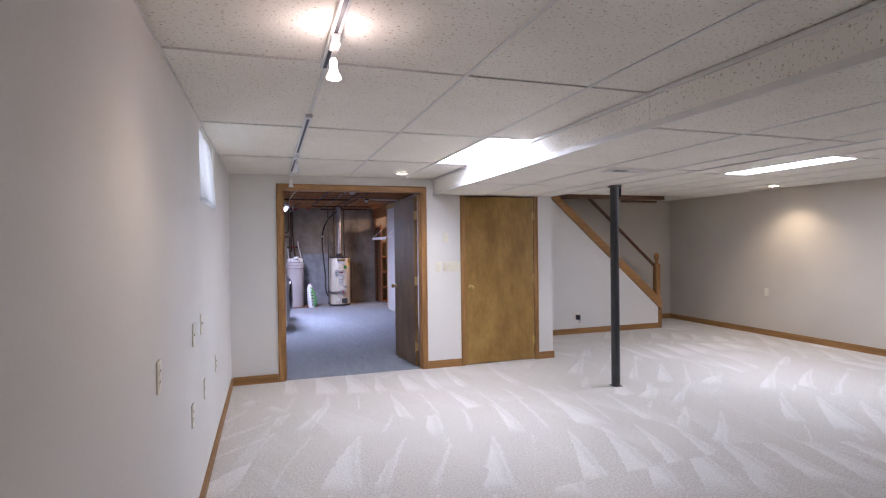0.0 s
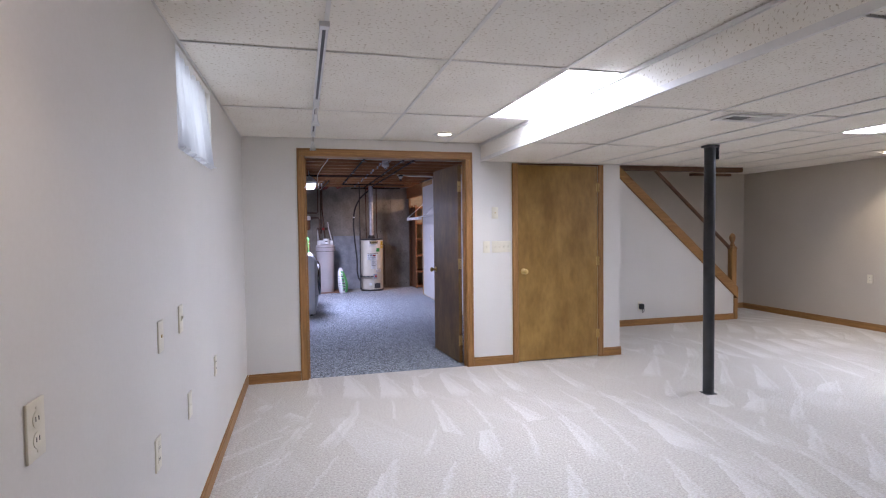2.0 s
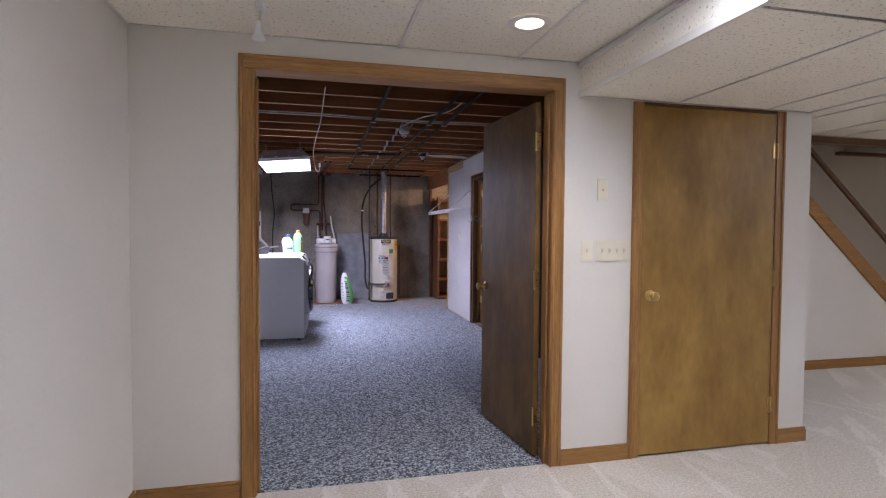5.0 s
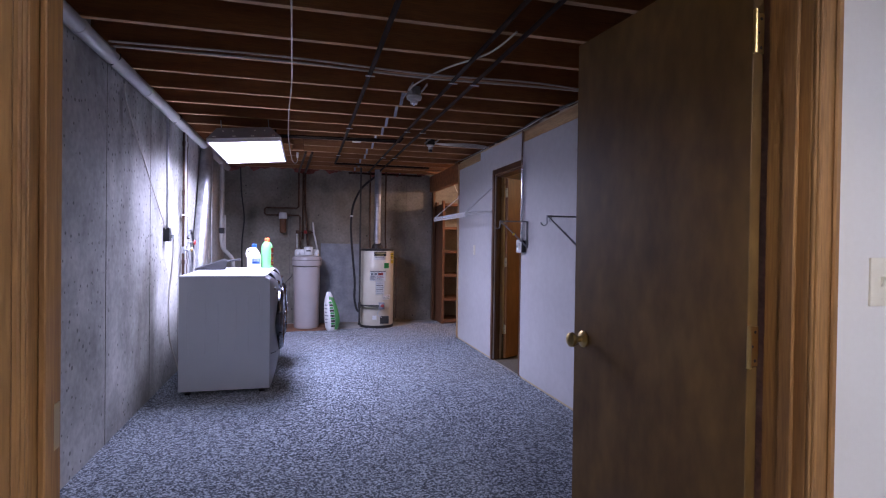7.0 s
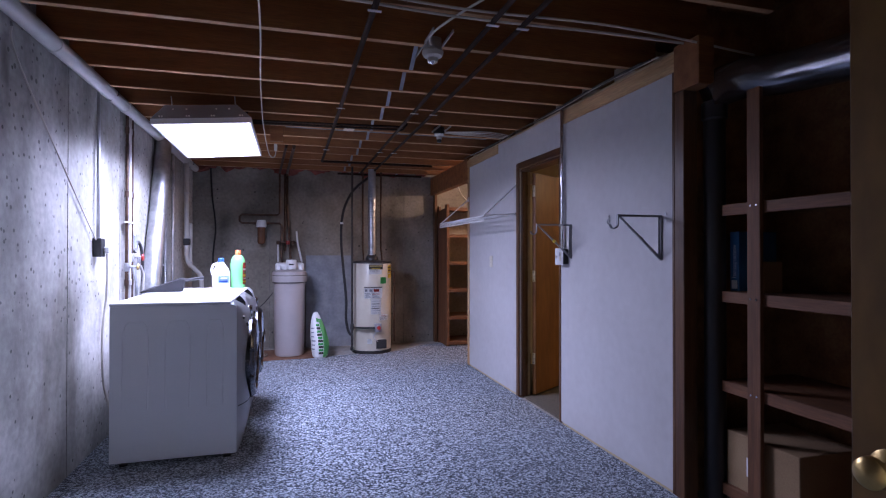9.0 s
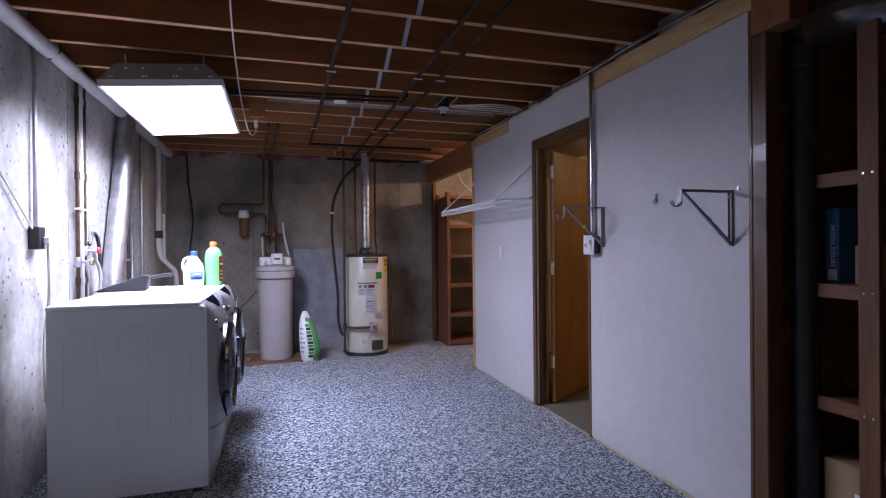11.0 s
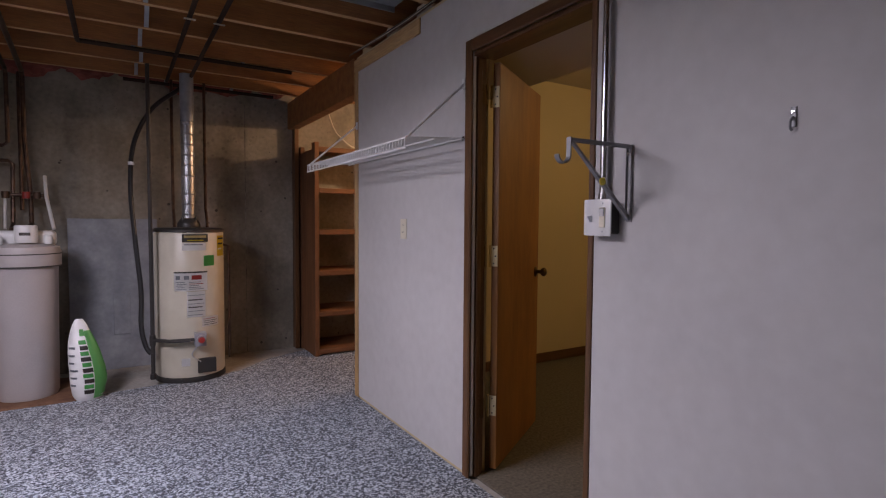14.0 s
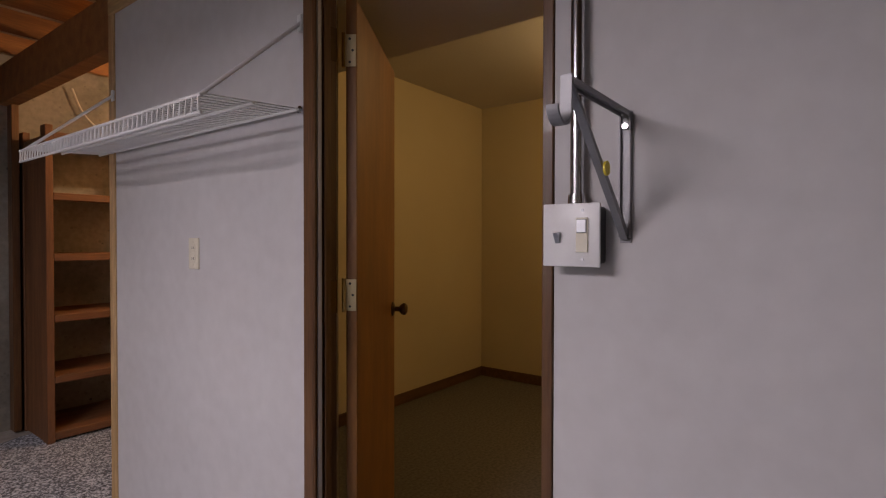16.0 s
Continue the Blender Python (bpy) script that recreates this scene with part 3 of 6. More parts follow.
structure("wall_den_east", pierced(B(), "x", 6.06, 6.3, 9.0, 11.95, -0.1, 2.5), TAN, "tan painted side-room wall", "wall")
structure("wall_den_north", pierced(B(), "y", 11.952, 12.1, 3.08, 6.3, -0.1, 2.5), TAN, "tan painted side-room wall", "wall")
structure("ceiling_den", bx(B(), 3.08, 6.06, 9.0, 11.95, 2.45, 2.5), BEIGE, "beige painted side-room ceiling", "ceiling")
structure("ceiling_den_soffit", bx(B(), 3.081, 3.80, 9.0, 11.949, 2.1, 2.449), BEIGE, "beige boxed-in soffit", "ceiling")
for y0, y1, x0, x1 in ((11.938, 11.95, 3.08, 6.048), (9.0, 11.95, 6.048, 6.06)):
    structure("baseboard_den", bx(B(), x0, x1, y0, y1, 0.0, 0.085, 0.004), WALNUT["x"], "dark stained baseboard", "baseboard")
structure("wall_nook_back", pierced(B(), "x", 3.58, 3.66, 6.8, 8.9, -0.1, 2.62), SUBFLOOR, "dark plywood back of the storage nook", "wall")
structure("wall_nook_north", pierced(B(), "y", 8.56, 8.60, 3.08, 3.58, -0.1, 2.62), SUBFLOOR, "dark plywood side of the storage nook", "wall")
structure("wall_store_east", pierced(B(), "x", 4.55, 4.6, 12.1, 13.65, -0.1, 2.62), shade("plywood", (0.50, 0.34, 0.24), (0.64, 0.46, 0.34), scale=5, rough=0.8, fine=0.3), "pale plywood wall of the storage corner", "wall")

# ---- structure: ceilings ----
structure("ceiling_subfloor", bx(B(), -0.5, 7.85, -3.3, 13.95, 2.62, 2.65), SUBFLOOR, "underside of the wooden floor above", "ceiling")
LX, SX, RX = (0.0, 0.62, 1.235, 1.87, 2.23), (2.23, 2.84, 3.45, 3.76), (3.76, 4.06, 4.67, 5.28, 5.66, 6.27, 6.88, 7.6)
GY = (-3.0, -2.65, -1.41, -0.17, 1.07, 2.295, 3.555, 4.80, 6.0)
GYR = GY[:-1] + (6.04, 7.38)
HIGH, LOW = 2.212, 2.034
CELLS = [(x0, x1, y0, y1, HIGH) for x0, x1 in zip(LX, LX[1:]) for y0, y1 in zip(GY, GY[1:])]
CELLS += [(x0, x1, y0, y1, LOW) for x0, x1 in zip(SX, SX[1:]) for y0, y1 in zip(GY, GY[1:])]
CELLS += [(x0, x1, y0, y1, HIGH) for x0, x1 in zip(RX, RX[1:]) for y0, y1 in zip(GYR, GYR[1:])]
CELLS += [(6.88, 7.6, 7.38, 8.25, HIGH), (6.756, 6.88, 7.38, 8.25, HIGH)]
LIT = [(1.87, 3.555, HIGH), (5.28, 3.555, HIGH)]
tiles, bars = B(), B()
rnd = random.Random(4)
for x0, x1, y0, y1, z in CELLS:
    if any(abs(x0 - a) < 0.01 and abs(y0 - b) < 0.01 for a, b, _ in LIT):
        continue
    gap = rnd.choice((0.004, 0.007, 0.008, 0.009))
    p0, p1, q0, q1 = x0 + 0.004, x1 - 0.004, y0 + 0.004, y1 - gap
    c = [(p0, q0), (p1, q0), (p1, q1), (p0, q1)]
    lift = [z + 0.002 + rnd.random() * 0.004 for _ in c]
    lo = [tiles.verts.new((x, y, h)) for (x, y), h in zip(c, lift)]
    up = [tiles.verts.new((x, y, h + 0.015)) for (x, y), h in zip(c, lift)]
    tiles.faces.new(lo[::-1]), tiles.faces.new(up)
    for k in range(4):
        tiles.faces.new((lo[k], lo[(k + 1) % 4], up[(k + 1) % 4], up[k]))
structure("ceiling", tiles, TILE, "speckled off-white drop-ceiling tiles", "ceiling")
for xs, ys, z in ((LX, GY, HIGH), (SX, GY, LOW), (RX, GYR, HIGH)):
    for x in xs:
        bx(bars, x - 0.009, x + 0.009, ys[0], ys[-1] - 0.001, z - 0.002, z + 0.001)
    for y in ys[1:]:
        for x0, x1 in zip(xs, xs[1:]):
            bx(bars, x0 + 0.0092, x1 - 0.0092, y - 0.0025, y + 0.0025, z - 0.0018, z + 0.0008)
structure("ceiling_grid", bars, TBAR, "white painted metal ceiling grid", "ceiling grid")
soffit = thing("ceiling_soffit", "speckled tile sides of the dropped beam box", "ceiling", kind="structure")
for x, s in ((2.23, 1), (3.76, -1)):
    for y0, y1 in zip(GY, GY[1:]):
        part("side_panel", bx(B(), min(x, x + 0.02 * s), max(x, x + 0.02 * s), y0 + 0.001, y1 - 0.001, LOW + 0.018, HIGH + 0.12), TILE, soffit)
bm = B()
for x0, x1 in ((2.219, 2.232), (3.758, 3.771)):
    bx(bm, x0, x1, -3.0, 5.999, LOW - 0.003, LOW + 0.03)
for x0, x1 in ((2.212, 2.229), (3.761, 3.778)):
    bx(bm, x0, x1, -3.0, 5.999, HIGH - 0.022, HIGH - 0.003)
structure("trim_soffit", bm, TBAR, "white metal angle along the beam box", "trim")

joists = thing("ceiling_joists", "exposed reddish-brown floor joists over the utility room", "joists", kind="structure")
JY = [9.68 + 0.4064 * k for k in range(-8, 10)]
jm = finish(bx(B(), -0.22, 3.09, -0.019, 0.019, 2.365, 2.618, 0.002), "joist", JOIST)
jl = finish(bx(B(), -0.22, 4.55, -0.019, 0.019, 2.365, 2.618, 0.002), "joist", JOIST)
# bottom faces take the paler copy that carries the bounced light
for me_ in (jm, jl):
    me_.materials.append(JOIST_LIT_EDGE)
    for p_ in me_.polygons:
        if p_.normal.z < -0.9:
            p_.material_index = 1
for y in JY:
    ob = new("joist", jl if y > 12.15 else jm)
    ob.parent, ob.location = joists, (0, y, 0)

# ---- structure: baseboards ----
for name, x0, x1, y0, y1, a in (("baseboard_west", 0.0, 0.013, -3.0, 5.999, "y"), ("baseboard_north", 0.014, 0.468, 5.987, 6.0, "x"), ("baseboard_north", 2.142, 2.554, 5.987, 6.0, "x"),
                                ("baseboard_north", 3.591, 3.803, 5.987, 6.0, "x"), ("baseboard_closet", 3.79, 3.803, 6.0, 7.386, "y"),
                                ("baseboard_stair", 3.804, 6.60, 7.387, 7.4, "x"), ("baseboard_east", 7.587, 7.6, -3.0, 8.236, "y"), ("baseboard_stair_north", 6.70, 7.6, 8.237, 8.25, "x")):
    bm = bx(B(), x0, x1, y0, y1, 0.0, 0.072)
    if a == "y":
        s0, s1 = (x0, x1 - 0.004) if x0 < 5 else (x0 + 0.004, x1)
        bx(bm, s0, s1, y0, y1, 0.0722, 0.088, 0.002)
    else:
        bx(bm, x0, x1, y0 + 0.004, y1, 0.0722, 0.088, 0.002)
    structure(name, bm, OAK[a], "oak-stained wooden baseboard", "baseboard")

# ---- structure: stairs ----
def slope(x):
    return 0.303 + (6.661 - x) * 0.885


bm = prism(B(), [(3.79, 0.0), (6.60, 0.0), (6.60, slope(6.60)), (4.55, slope(4.55)), (3.79, slope(4.55))], 7.4, 7.49, "y")
structure("wall_stair", bm, PAINT, "off-white painted wall under the stairs", "wall")
stair = thing("staircase", "open oak-trimmed staircase with slanted stringer and handrail", "staircase", (0, 0, 0))
part("stringer", prism(B(), [(6.665, slope(6.665) + 0.001), (6.665, slope(6.665) + 0.17), (4.40, slope(4.40) + 0.15), (4.40, slope(4.40) + 0.001)], 7.378, 7.5, "y"), OAK["x"], stair)
part("end_board", bx(B(), 6.602, 6.662, 7.38, 7.49, 0.0, slope(6.661) - 0.002, 0.004), OAK["z"], stair)
bm = bx(B(), 6.57, 6.66, 7.40, 7.49, 0.34, 1.07, 0.012, 2)
bx(bm, 6.565, 6.665, 7.395, 7.495, 1.035, 1.05, 0.004)
lathe(bm, [(0.036, 1.07), (0.040, 1.085), (0.026, 1.105), (0.024, 1.125), (0.034, 1.15), (0.043, 1.185), (0.041, 1.22), (0.026, 1.25), (0.0, 1.262)], (6.615, 7.445, 0), n=20)
part("newel_post", bm, OAK["z"], stair, "turned oak newel post with a ball top")
# Little light reaches the rail, so its shade is in the darker wood.
part("handrail", tube(B(), [(6.60, 7.46, 1.03), (5.35, 7.46, 2.13), (5.0, 7.46, 2.44)], 0.026, 12), WALNUT["x"], stair, "round wooden handrail, darkened for its weak light")
for k in range(9):
    z = 0.19 * (k + 1)
    x = 6.50 - 0.215 * k
    part("tread", bx(B(), x - 0.24, x + 0.02, 7.502, 8.248, z - 0.03, z, 0.006), OAK["y"], stair)
    part("riser", bx(B(), x - 0.012, x, 7.503, 8.247, z - 0.189, z - 0.031), OAK["y"], stair)
structure("trim_stair_header", bx(B(), 3.80, 6.745, 7.39, 7.50, 2.15, 2.222, 0.004), WALNUT["x"], "dark stained wooden header over the stairs", "trim")
structure("wall_stair_header", bx(B(), 3.80, 6.745, 7.395, 7.495, 2.223, 2.62), PAINT, "painted wall above the stair header", "wall")
structure("trim_landing_edge", bx(B(), 6.31, 7.05, 7.93, 7.99, 2.148, 2.186, 0.004), WALNUT["x"], "dark stained ledge board at the stairwell ceiling", "trim")
structure("wall_landing_side", bx(B(), 6.745, 6.755, 7.51, 8.25, 2.19, 2.62), PAINT, "painted wall above the landing", "wall")

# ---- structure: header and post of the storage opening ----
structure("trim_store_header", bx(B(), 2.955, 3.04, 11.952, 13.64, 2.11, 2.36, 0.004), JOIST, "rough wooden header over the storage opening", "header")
structure("trim_store_post", bx(B(), 2.99, 3.03, 13.53, 13.62, 0.0, 2.108, 0.003), WALNUT["z"], "rough wooden post by the concrete wall", "post")


# ---- doors ----
def knob(parent, x, y, z, side, material):
    """A turned knob on a leaf; side is the way it points along y."""
    bm = lathe(B(), [(0.031, 0), (0.031, 0.004), (0.024, 0.008), (0.011, 0.012), (0.011, 0.03), (0.02, 0.036), (0.027, 0.048), (0.026, 0.058), (0.016, 0.066), (0, 0.068)], (0, 0, 0), "y", 18)
    for v in bm.verts:
        v.co.y *= side
    bmesh.ops.translate(bm, verts=bm.verts, vec=(x, y, z))
    return part("knob", bm, material, parent)


def hinge(parent, x, y, z, material):
    bm = bx(B(), x - 0.022, x + 0.022, y - 0.003, y, z - 0.045, z + 0.045, 0.001)
    tube(bm, [(x, y - 0.006, z - 0.047), (x, y - 0.006, z + 0.047)], 0.006, 8)
    for dx in (-0.014, 0.014):
        for dz in (-0.03, 0.03):
            lathe(bm, [(0.004, 0), (0.003, -0.001)], (x + dx, y - 0.003, z + dz), "y", 6)
    return part("hinge", bm, material, parent)


def casing(parent, x0, x1, top, y, wood_set, foot=True, w=0.062, d=0.016):
    """Moulded casing round an opening, on the side that faces south."""
    for a, b in ((x0 - w, x0), (x1, x1 + w)):
        bm = bx(B(), a, b, y - d * 0.7, y, 0, top, 0.003)
        inner = (b - 0.016, b - 0.004) if b == x0 else (a + 0.004, a + 0.016)
        bx(bm, inner[0], inner[1], y - d, y - d * 0.69, 0, top, 0.003)
        outer = (a + 0.003, a + 0.022) if b == x0 else (b - 0.022, b - 0.003)
        bx(bm, outer[0], outer[1], y - d * 1.15, y - d * 0.69, 0, top + w - 0.003, 0.004)
        part("casing", bm, wood_set["z"], parent)
    bm = bx(B(), x0 - w, x1 + w, y - d * 0.69, y, top + 0.001, top + w, 0.003)
    bx(bm, x0 - w + 0.022, x1 + w - 0.022, y - d * 1.15, y - d * 0.68, top + w - 0.024, top + w - 0.003, 0.004)
    bx(bm, x0, x1, y - d, y - d * 0.68, top + 0.004, top + 0.016, 0.003)
    part("head_casing", bm, wood_set["x"], parent)


door_1 = thing("door_1", "wide oak-cased doorway with one veneered leaf open", "door", kind="structure")
casing(door_1, 0.541, 2.069, 2.053, 6.0, OAK, w=0.071)
for x0, x1 in ((0.523, 0.541), (2.069, 2.087)):
    part("jamb", bx(B(), x0, x1, 6.001, 6.12, 0, 2.053, 0.002), OAK["z"], door_1)
part("head_jamb", bx(B(), 0.523, 2.087, 6.001, 6.12, 2.054, 2.068, 0.002), OAK["x"], door_1)
for x0, x1 in ((0.542, 0.553), (2.057, 2.068)):
    part("stop", bx(B(), x0, x1, 6.03, 6.065, 0, 2.02, 0.002), OAK["z"], door_1)
part("strike_plate", bx(B(), 0.5412, 0.543, 6.08, 6.11, 0.90, 0.98), BRASS, door_1)
leaf_1 = thing("door_leaf", "brown veneered flush door leaf standing open, toned darker for its shade", "door", (2.062, 6.125, 0), 95.5)
part("slab", bx(B(), 0.004, 0.752, 0.0, 0.035, 0.012, 2.022, 0.002), SHADED_VENEER, leaf_1)
knob(leaf_1, 0.69, 0.036, 0.92, 1, BRASS)
knob(leaf_1, 0.69, -0.001, 0.92, -1, BRASS)
for z in (0.24, 1.02, 1.80):
    h_ = part("hinge", bx(B(), 0.0008, 0.0038, 0.002, 0.034, z - 0.05, z + 0.05, 0.001), BRASS, leaf_1, "bright brass hinge plate")
    part("pin", tube(B(), [(-0.004, 0.038, z - 0.053), (-0.004, 0.038, z + 0.053)], 0.006, 8), BRASS, h_)
    for dy_, dz_ in ((0.013, -0.036), (0.022, 0.0), (0.013, 0.036)):
        part("screw", lathe(B(), [(0.0042, 0.0002), (0.0042, 0.001)], (0, dy_, z + dz_), "x", 8), INK, h_)

door_2 = thing("door_2", "closed golden-brown veneered closet door in an oak casing", "door", kind="structure")
for a, b in ((2.556, 2.619), (3.526, 3.589)):
    bm = bx(B(), a, b, 5.988, 6.0, 0, 2.028, 0.003)
    o = (a + 0.003, a + 0.02) if a < 3 else (b - 0.02, b - 0.003)
    bx(bm, o[0], o[1], 5.981, 5.9885, 0, 2.028, 0.003)
    part("casing", bm, OAK["z"], door_2)
part("head_jamb", bx(B(), 2.620, 3.525, 5.99, 6.1, 2.016, 2.029), WALNUT["x"], door_2)
part("slab", bx(B(), 2.622, 3.522, 5.993, 6.028, 0.012, 2.012, 0.002), VENEER, door_2)
knob(door_2, 2.678, 5.992, 0.935, -1, BRASS)
for z in (0.25, 1.02, 1.79):
    hinge(door_2, 3.524, 5.991, z, BRASS)

door_3 = thing("door_3", "dark-stained side door standing open into the side room", "door", kind="structure")
part("casing", bx(B(), 2.943, 2.959, DOOR_N, DOOR_N + 0.05, 0, 2.075, 0.005), WALNUT["z"], door_3)
part("head_casing", bx(B(), 2.944, 2.9595, DOOR_S - 0.01, DOOR_N - 0.001, 2.018, 2.075, 0.005), WALNUT["y"], door_3)
part("jamb", bx(B(), 2.9605, 3.04, DOOR_N + 0.010, DOOR_N + 0.046, 0, 2.017, 0.002), WALNUT["z"], door_3)
part("jamb", bx(B(), 2.955, 3.085, DOOR_S - 0.010, DOOR_S + 0.014, 0, 2.017, 0.002), WALNUT["z"], door_3)
part("head_jamb", bx(B(), 2.961, 3.085, DOOR_S + 0.015, DOOR_N + 0.009, 2.0, 2.017, 0.002), WALNUT["y"], door_3)
part("stop", bx(B(), 2.985, 3.01, DOOR_N, DOOR_N + 0.0095, 0, 1.999, 0.002), WALNUT["z"], door_3)
leaf_3 = thing("door_leaf", "orange-brown veneered flush door leaf, half open", "door", (3.086, 10.530, 0), 33.0)
part("slab", bx(B(), 0.004, 0.725, -0.035, 0.0, 0.012, 1.992, 0.002), SIDE_VENEER, leaf_3)
knob(leaf_3, 0.665, -0.036, 0.94, -1, BRONZE)
knob(leaf_3, 0.665, 0.001, 0.94, 1, BRONZE)
for z in (0.33, 1.068, 1.832):
    h_ = part("hinge", bx(B(), 0.0, 0.0035, -0.033, 0.0, z - 0.05, z + 0.05, 0.001), HINGE, leaf_3, "pale brass hinge plate")
    part("pin", tube(B(), [(-0.004, 0.006, z - 0.053), (-0.004, 0.006, z + 0.053)], 0.006, 8), BRASS, h_)
    for dy_, dz_ in ((-0.013, -0.036), (-0.022, 0.0), (-0.013, 0.036)):
        part("screw", lathe(B(), [(0.0042, -0.0008), (0.0042, 0.001)], (0, dy_, z + dz_), "x", 8), INK, h_)
    part("hinge", bx(B(), 3.012, 3.04, DOOR_N + 0.0065, DOOR_N + 0.0095, z - 0.05, z + 0.05, 0.001), BRONZE, door_3, "dull dark brass hinge plate on the jamb")


# ---- lounge: ceiling lights ----
def flat_light(x0, x1, y0, y1, z, lit):
    t = thing("ceiling_light", "recessed fluorescent ceiling panel, switched on", "ceiling light", ((x0 + x1) / 2, (y0 + y1) / 2, z), group="fluorescent ceiling panels")
    a, b = (x1 - x0) / 2, (y1 - y0) / 2
    part("diffuser", bx(B(), -a + 0.016, a - 0.016, -b + 0.016, b - 0.016, 0.002, 0.012), lit, t, "glowing white diffuser")
    bm = B()
    for u0, u1, v0, v1 in ((-a + 0.003, -a + 0.0155, -b + 0.003, b - 0.003), (a - 0.0155, a - 0.003, -b + 0.003, b - 0.003), (-a + 0.016, a - 0.016, -b + 0.003, -b + 0.0155), (-a + 0.016, a - 0.016, b - 0.0155, b - 0.003)):
        bx(bm, u0, u1, v0, v1, 0.0, 0.05)
    part("frame", bm, TBAR, t)
    part("housing", bx(B(), -a + 0.003, a - 0.003, -b + 0.003, b - 0.003, 0.051, 0.10), TBAR, t)


flat_light(1.881, 2.219, 3.56, 4.795, HIGH, PANEL_GLOW)
flat_light(5.291, 5.649, 3.56, 4.795, HIGH, EAST_PANEL_GLOW)


def can_light(x, y, z):
    t = thing("recessed_light", "round white recessed ceiling light, switched on", "ceiling light", (x, y, z), group="recessed lights")
    part("trim_ring", lathe(B(), [(0.062, -0.001), (0.092, -0.001), (0.098, -0.006), (0.07, -0.010), (0.062, -0.008)], n=32, hollow=True), TBAR, t)
    part("bulb", lathe(B(), [(0.0, -0.009), (0.03, -0.008), (0.052, -0.003), (0.058, 0.0)], n=24), CAN_GLOW, t, "glowing reflector bulb")


can_light(1.735, 5.53, HIGH)
can_light(7.15, 5.69, HIGH)


def track(y0, y1, heads):
    t = thing("track_light", "white ceiling track with small spotlights", "track light", (0.612, y0, HIGH), group="track lights")
    bm = bx(B(), -0.018, 0.018, 0, y1 - y0, -0.020, -0.003, 0.002)
    bx(bm, -0.020, 0.020, -0.012, 0.03, -0.024, -0.003, 0.002)
    part("rail", bm, WHITE_PLASTIC, t)
    part("slot", bx(B(), -0.007, 0.007, 0.035, y1 - y0 - 0.005, -0.0212, -0.019), BLACK, t, "dark slot of the track")
    for y, lit in heads:
        y -= y0
        h = part("spotlight", bx(B(), -0.016, 0.016, y - 0.04, y + 0.04, -0.058, -0.0215, 0.003), WHITE_PLASTIC, t)
        part("stem", tube(B(), [(0, y, -0.056), (-0.004, y - 0.004, -0.10)], 0.007, 8), CHROME, h)
        bm = lathe(B(), [(0.008, 0.0), (0.012, -0.008), (0.013, -0.036), (0.019, -0.052), (0.027, -0.068), (0.025, -0.072)], (-0.006, y - 0.004, -0.098), n=18)
        part("shade", bm, SHADE_GLOW if lit else WHITE_PLASTIC, h)
        part("bulb", lathe(B(), [(0.0, 0.004), (0.025, 0.0)], (-0.006, y - 0.004, -0.168), n=16), BULB_GLOW if lit else WHITE_PLASTIC, h)


track(0.98, 2.30, [(1.95, True)])
track(3.19, 4.41, [])
track(4.43, 5.65, [(4.48, False), (5.55, False)])

# ---- lounge: post, vent ----
post = thing("support_post", "dark grey painted steel support post", "post", (3.705, 4.606, 0))
part("pipe", tube(B(), [(0, 0, 0.006), (0, 0, 2.005)], 0.043, 20), POLE, post)
part("base_plate", bx(B(), -0.047, 0.047, -0.047, 0.047, 0, 0.006, 0.001), POLE, post)
bm = bx(B(), -0.046, 0.055, -0.046, 0.046, 2.006, 2.024, 0.001)
bx(bm, 0.047, 0.055, -0.04, 0.04, 1.91, 2.005, 0.001)
part("cap_plate", bm, POLE, post)
vent = thing("ceiling_vent", "white metal ceiling register with dark slots", "vent", (3.16, 3.68, LOW))
bm = B()
for u0, u1, v0, v1 in ((-0.19, -0.15, -0.09, 0.09), (0.15, 0.19, -0.09, 0.09), (-0.149, 0.149, -0.09, -0.055), (-0.149, 0.149, 0.055, 0.09)):
    bx(bm, u0, u1, v0, v1, -0.008, -0.001)
part("frame", bm, TBAR, vent)
part("backing", bx(B(), -0.148, 0.148, -0.054, 0.054, -0.0025, -0.001), BLACK, vent, "dark duct opening")
for k in range(7):
    y = -0.045 + 0.015 * k
    part("slat", prism(B(), [(y - 0.002, -0.003), (y + 0.004, -0.009), (y + 0.006, -0.009), (y, -0.003)], 0.0, 0.148, "x"), TBAR, vent)

# ---- lounge: window and curtain ----
win = thing("window_1", "small high basement window behind the curtain", "window", kind="structure")
bm = B()
for y0, y1, z0, z1 in ((3.501, 3.54, 1.739, 2.189), (4.348, 4.387, 1.739, 2.189), (3.541, 4.347, 1.739, 1.778), (3.541, 4.347, 2.15, 2.189), (3.93, 3.96, 1.779, 2.149)):
    bx(bm, -0.16, -0.12, y0, y1, z0, z1, 0.003)
part("window_frame", bm, WHITE_PLASTIC, win)
pane = part("pane", bx(B(), -0.145, -0.139, 3.535, 4.352, 1.773, 2.155), PANE, win)
pane.visible_shadow = False
bm = B()
cols, rows = 150, 10
grid = []
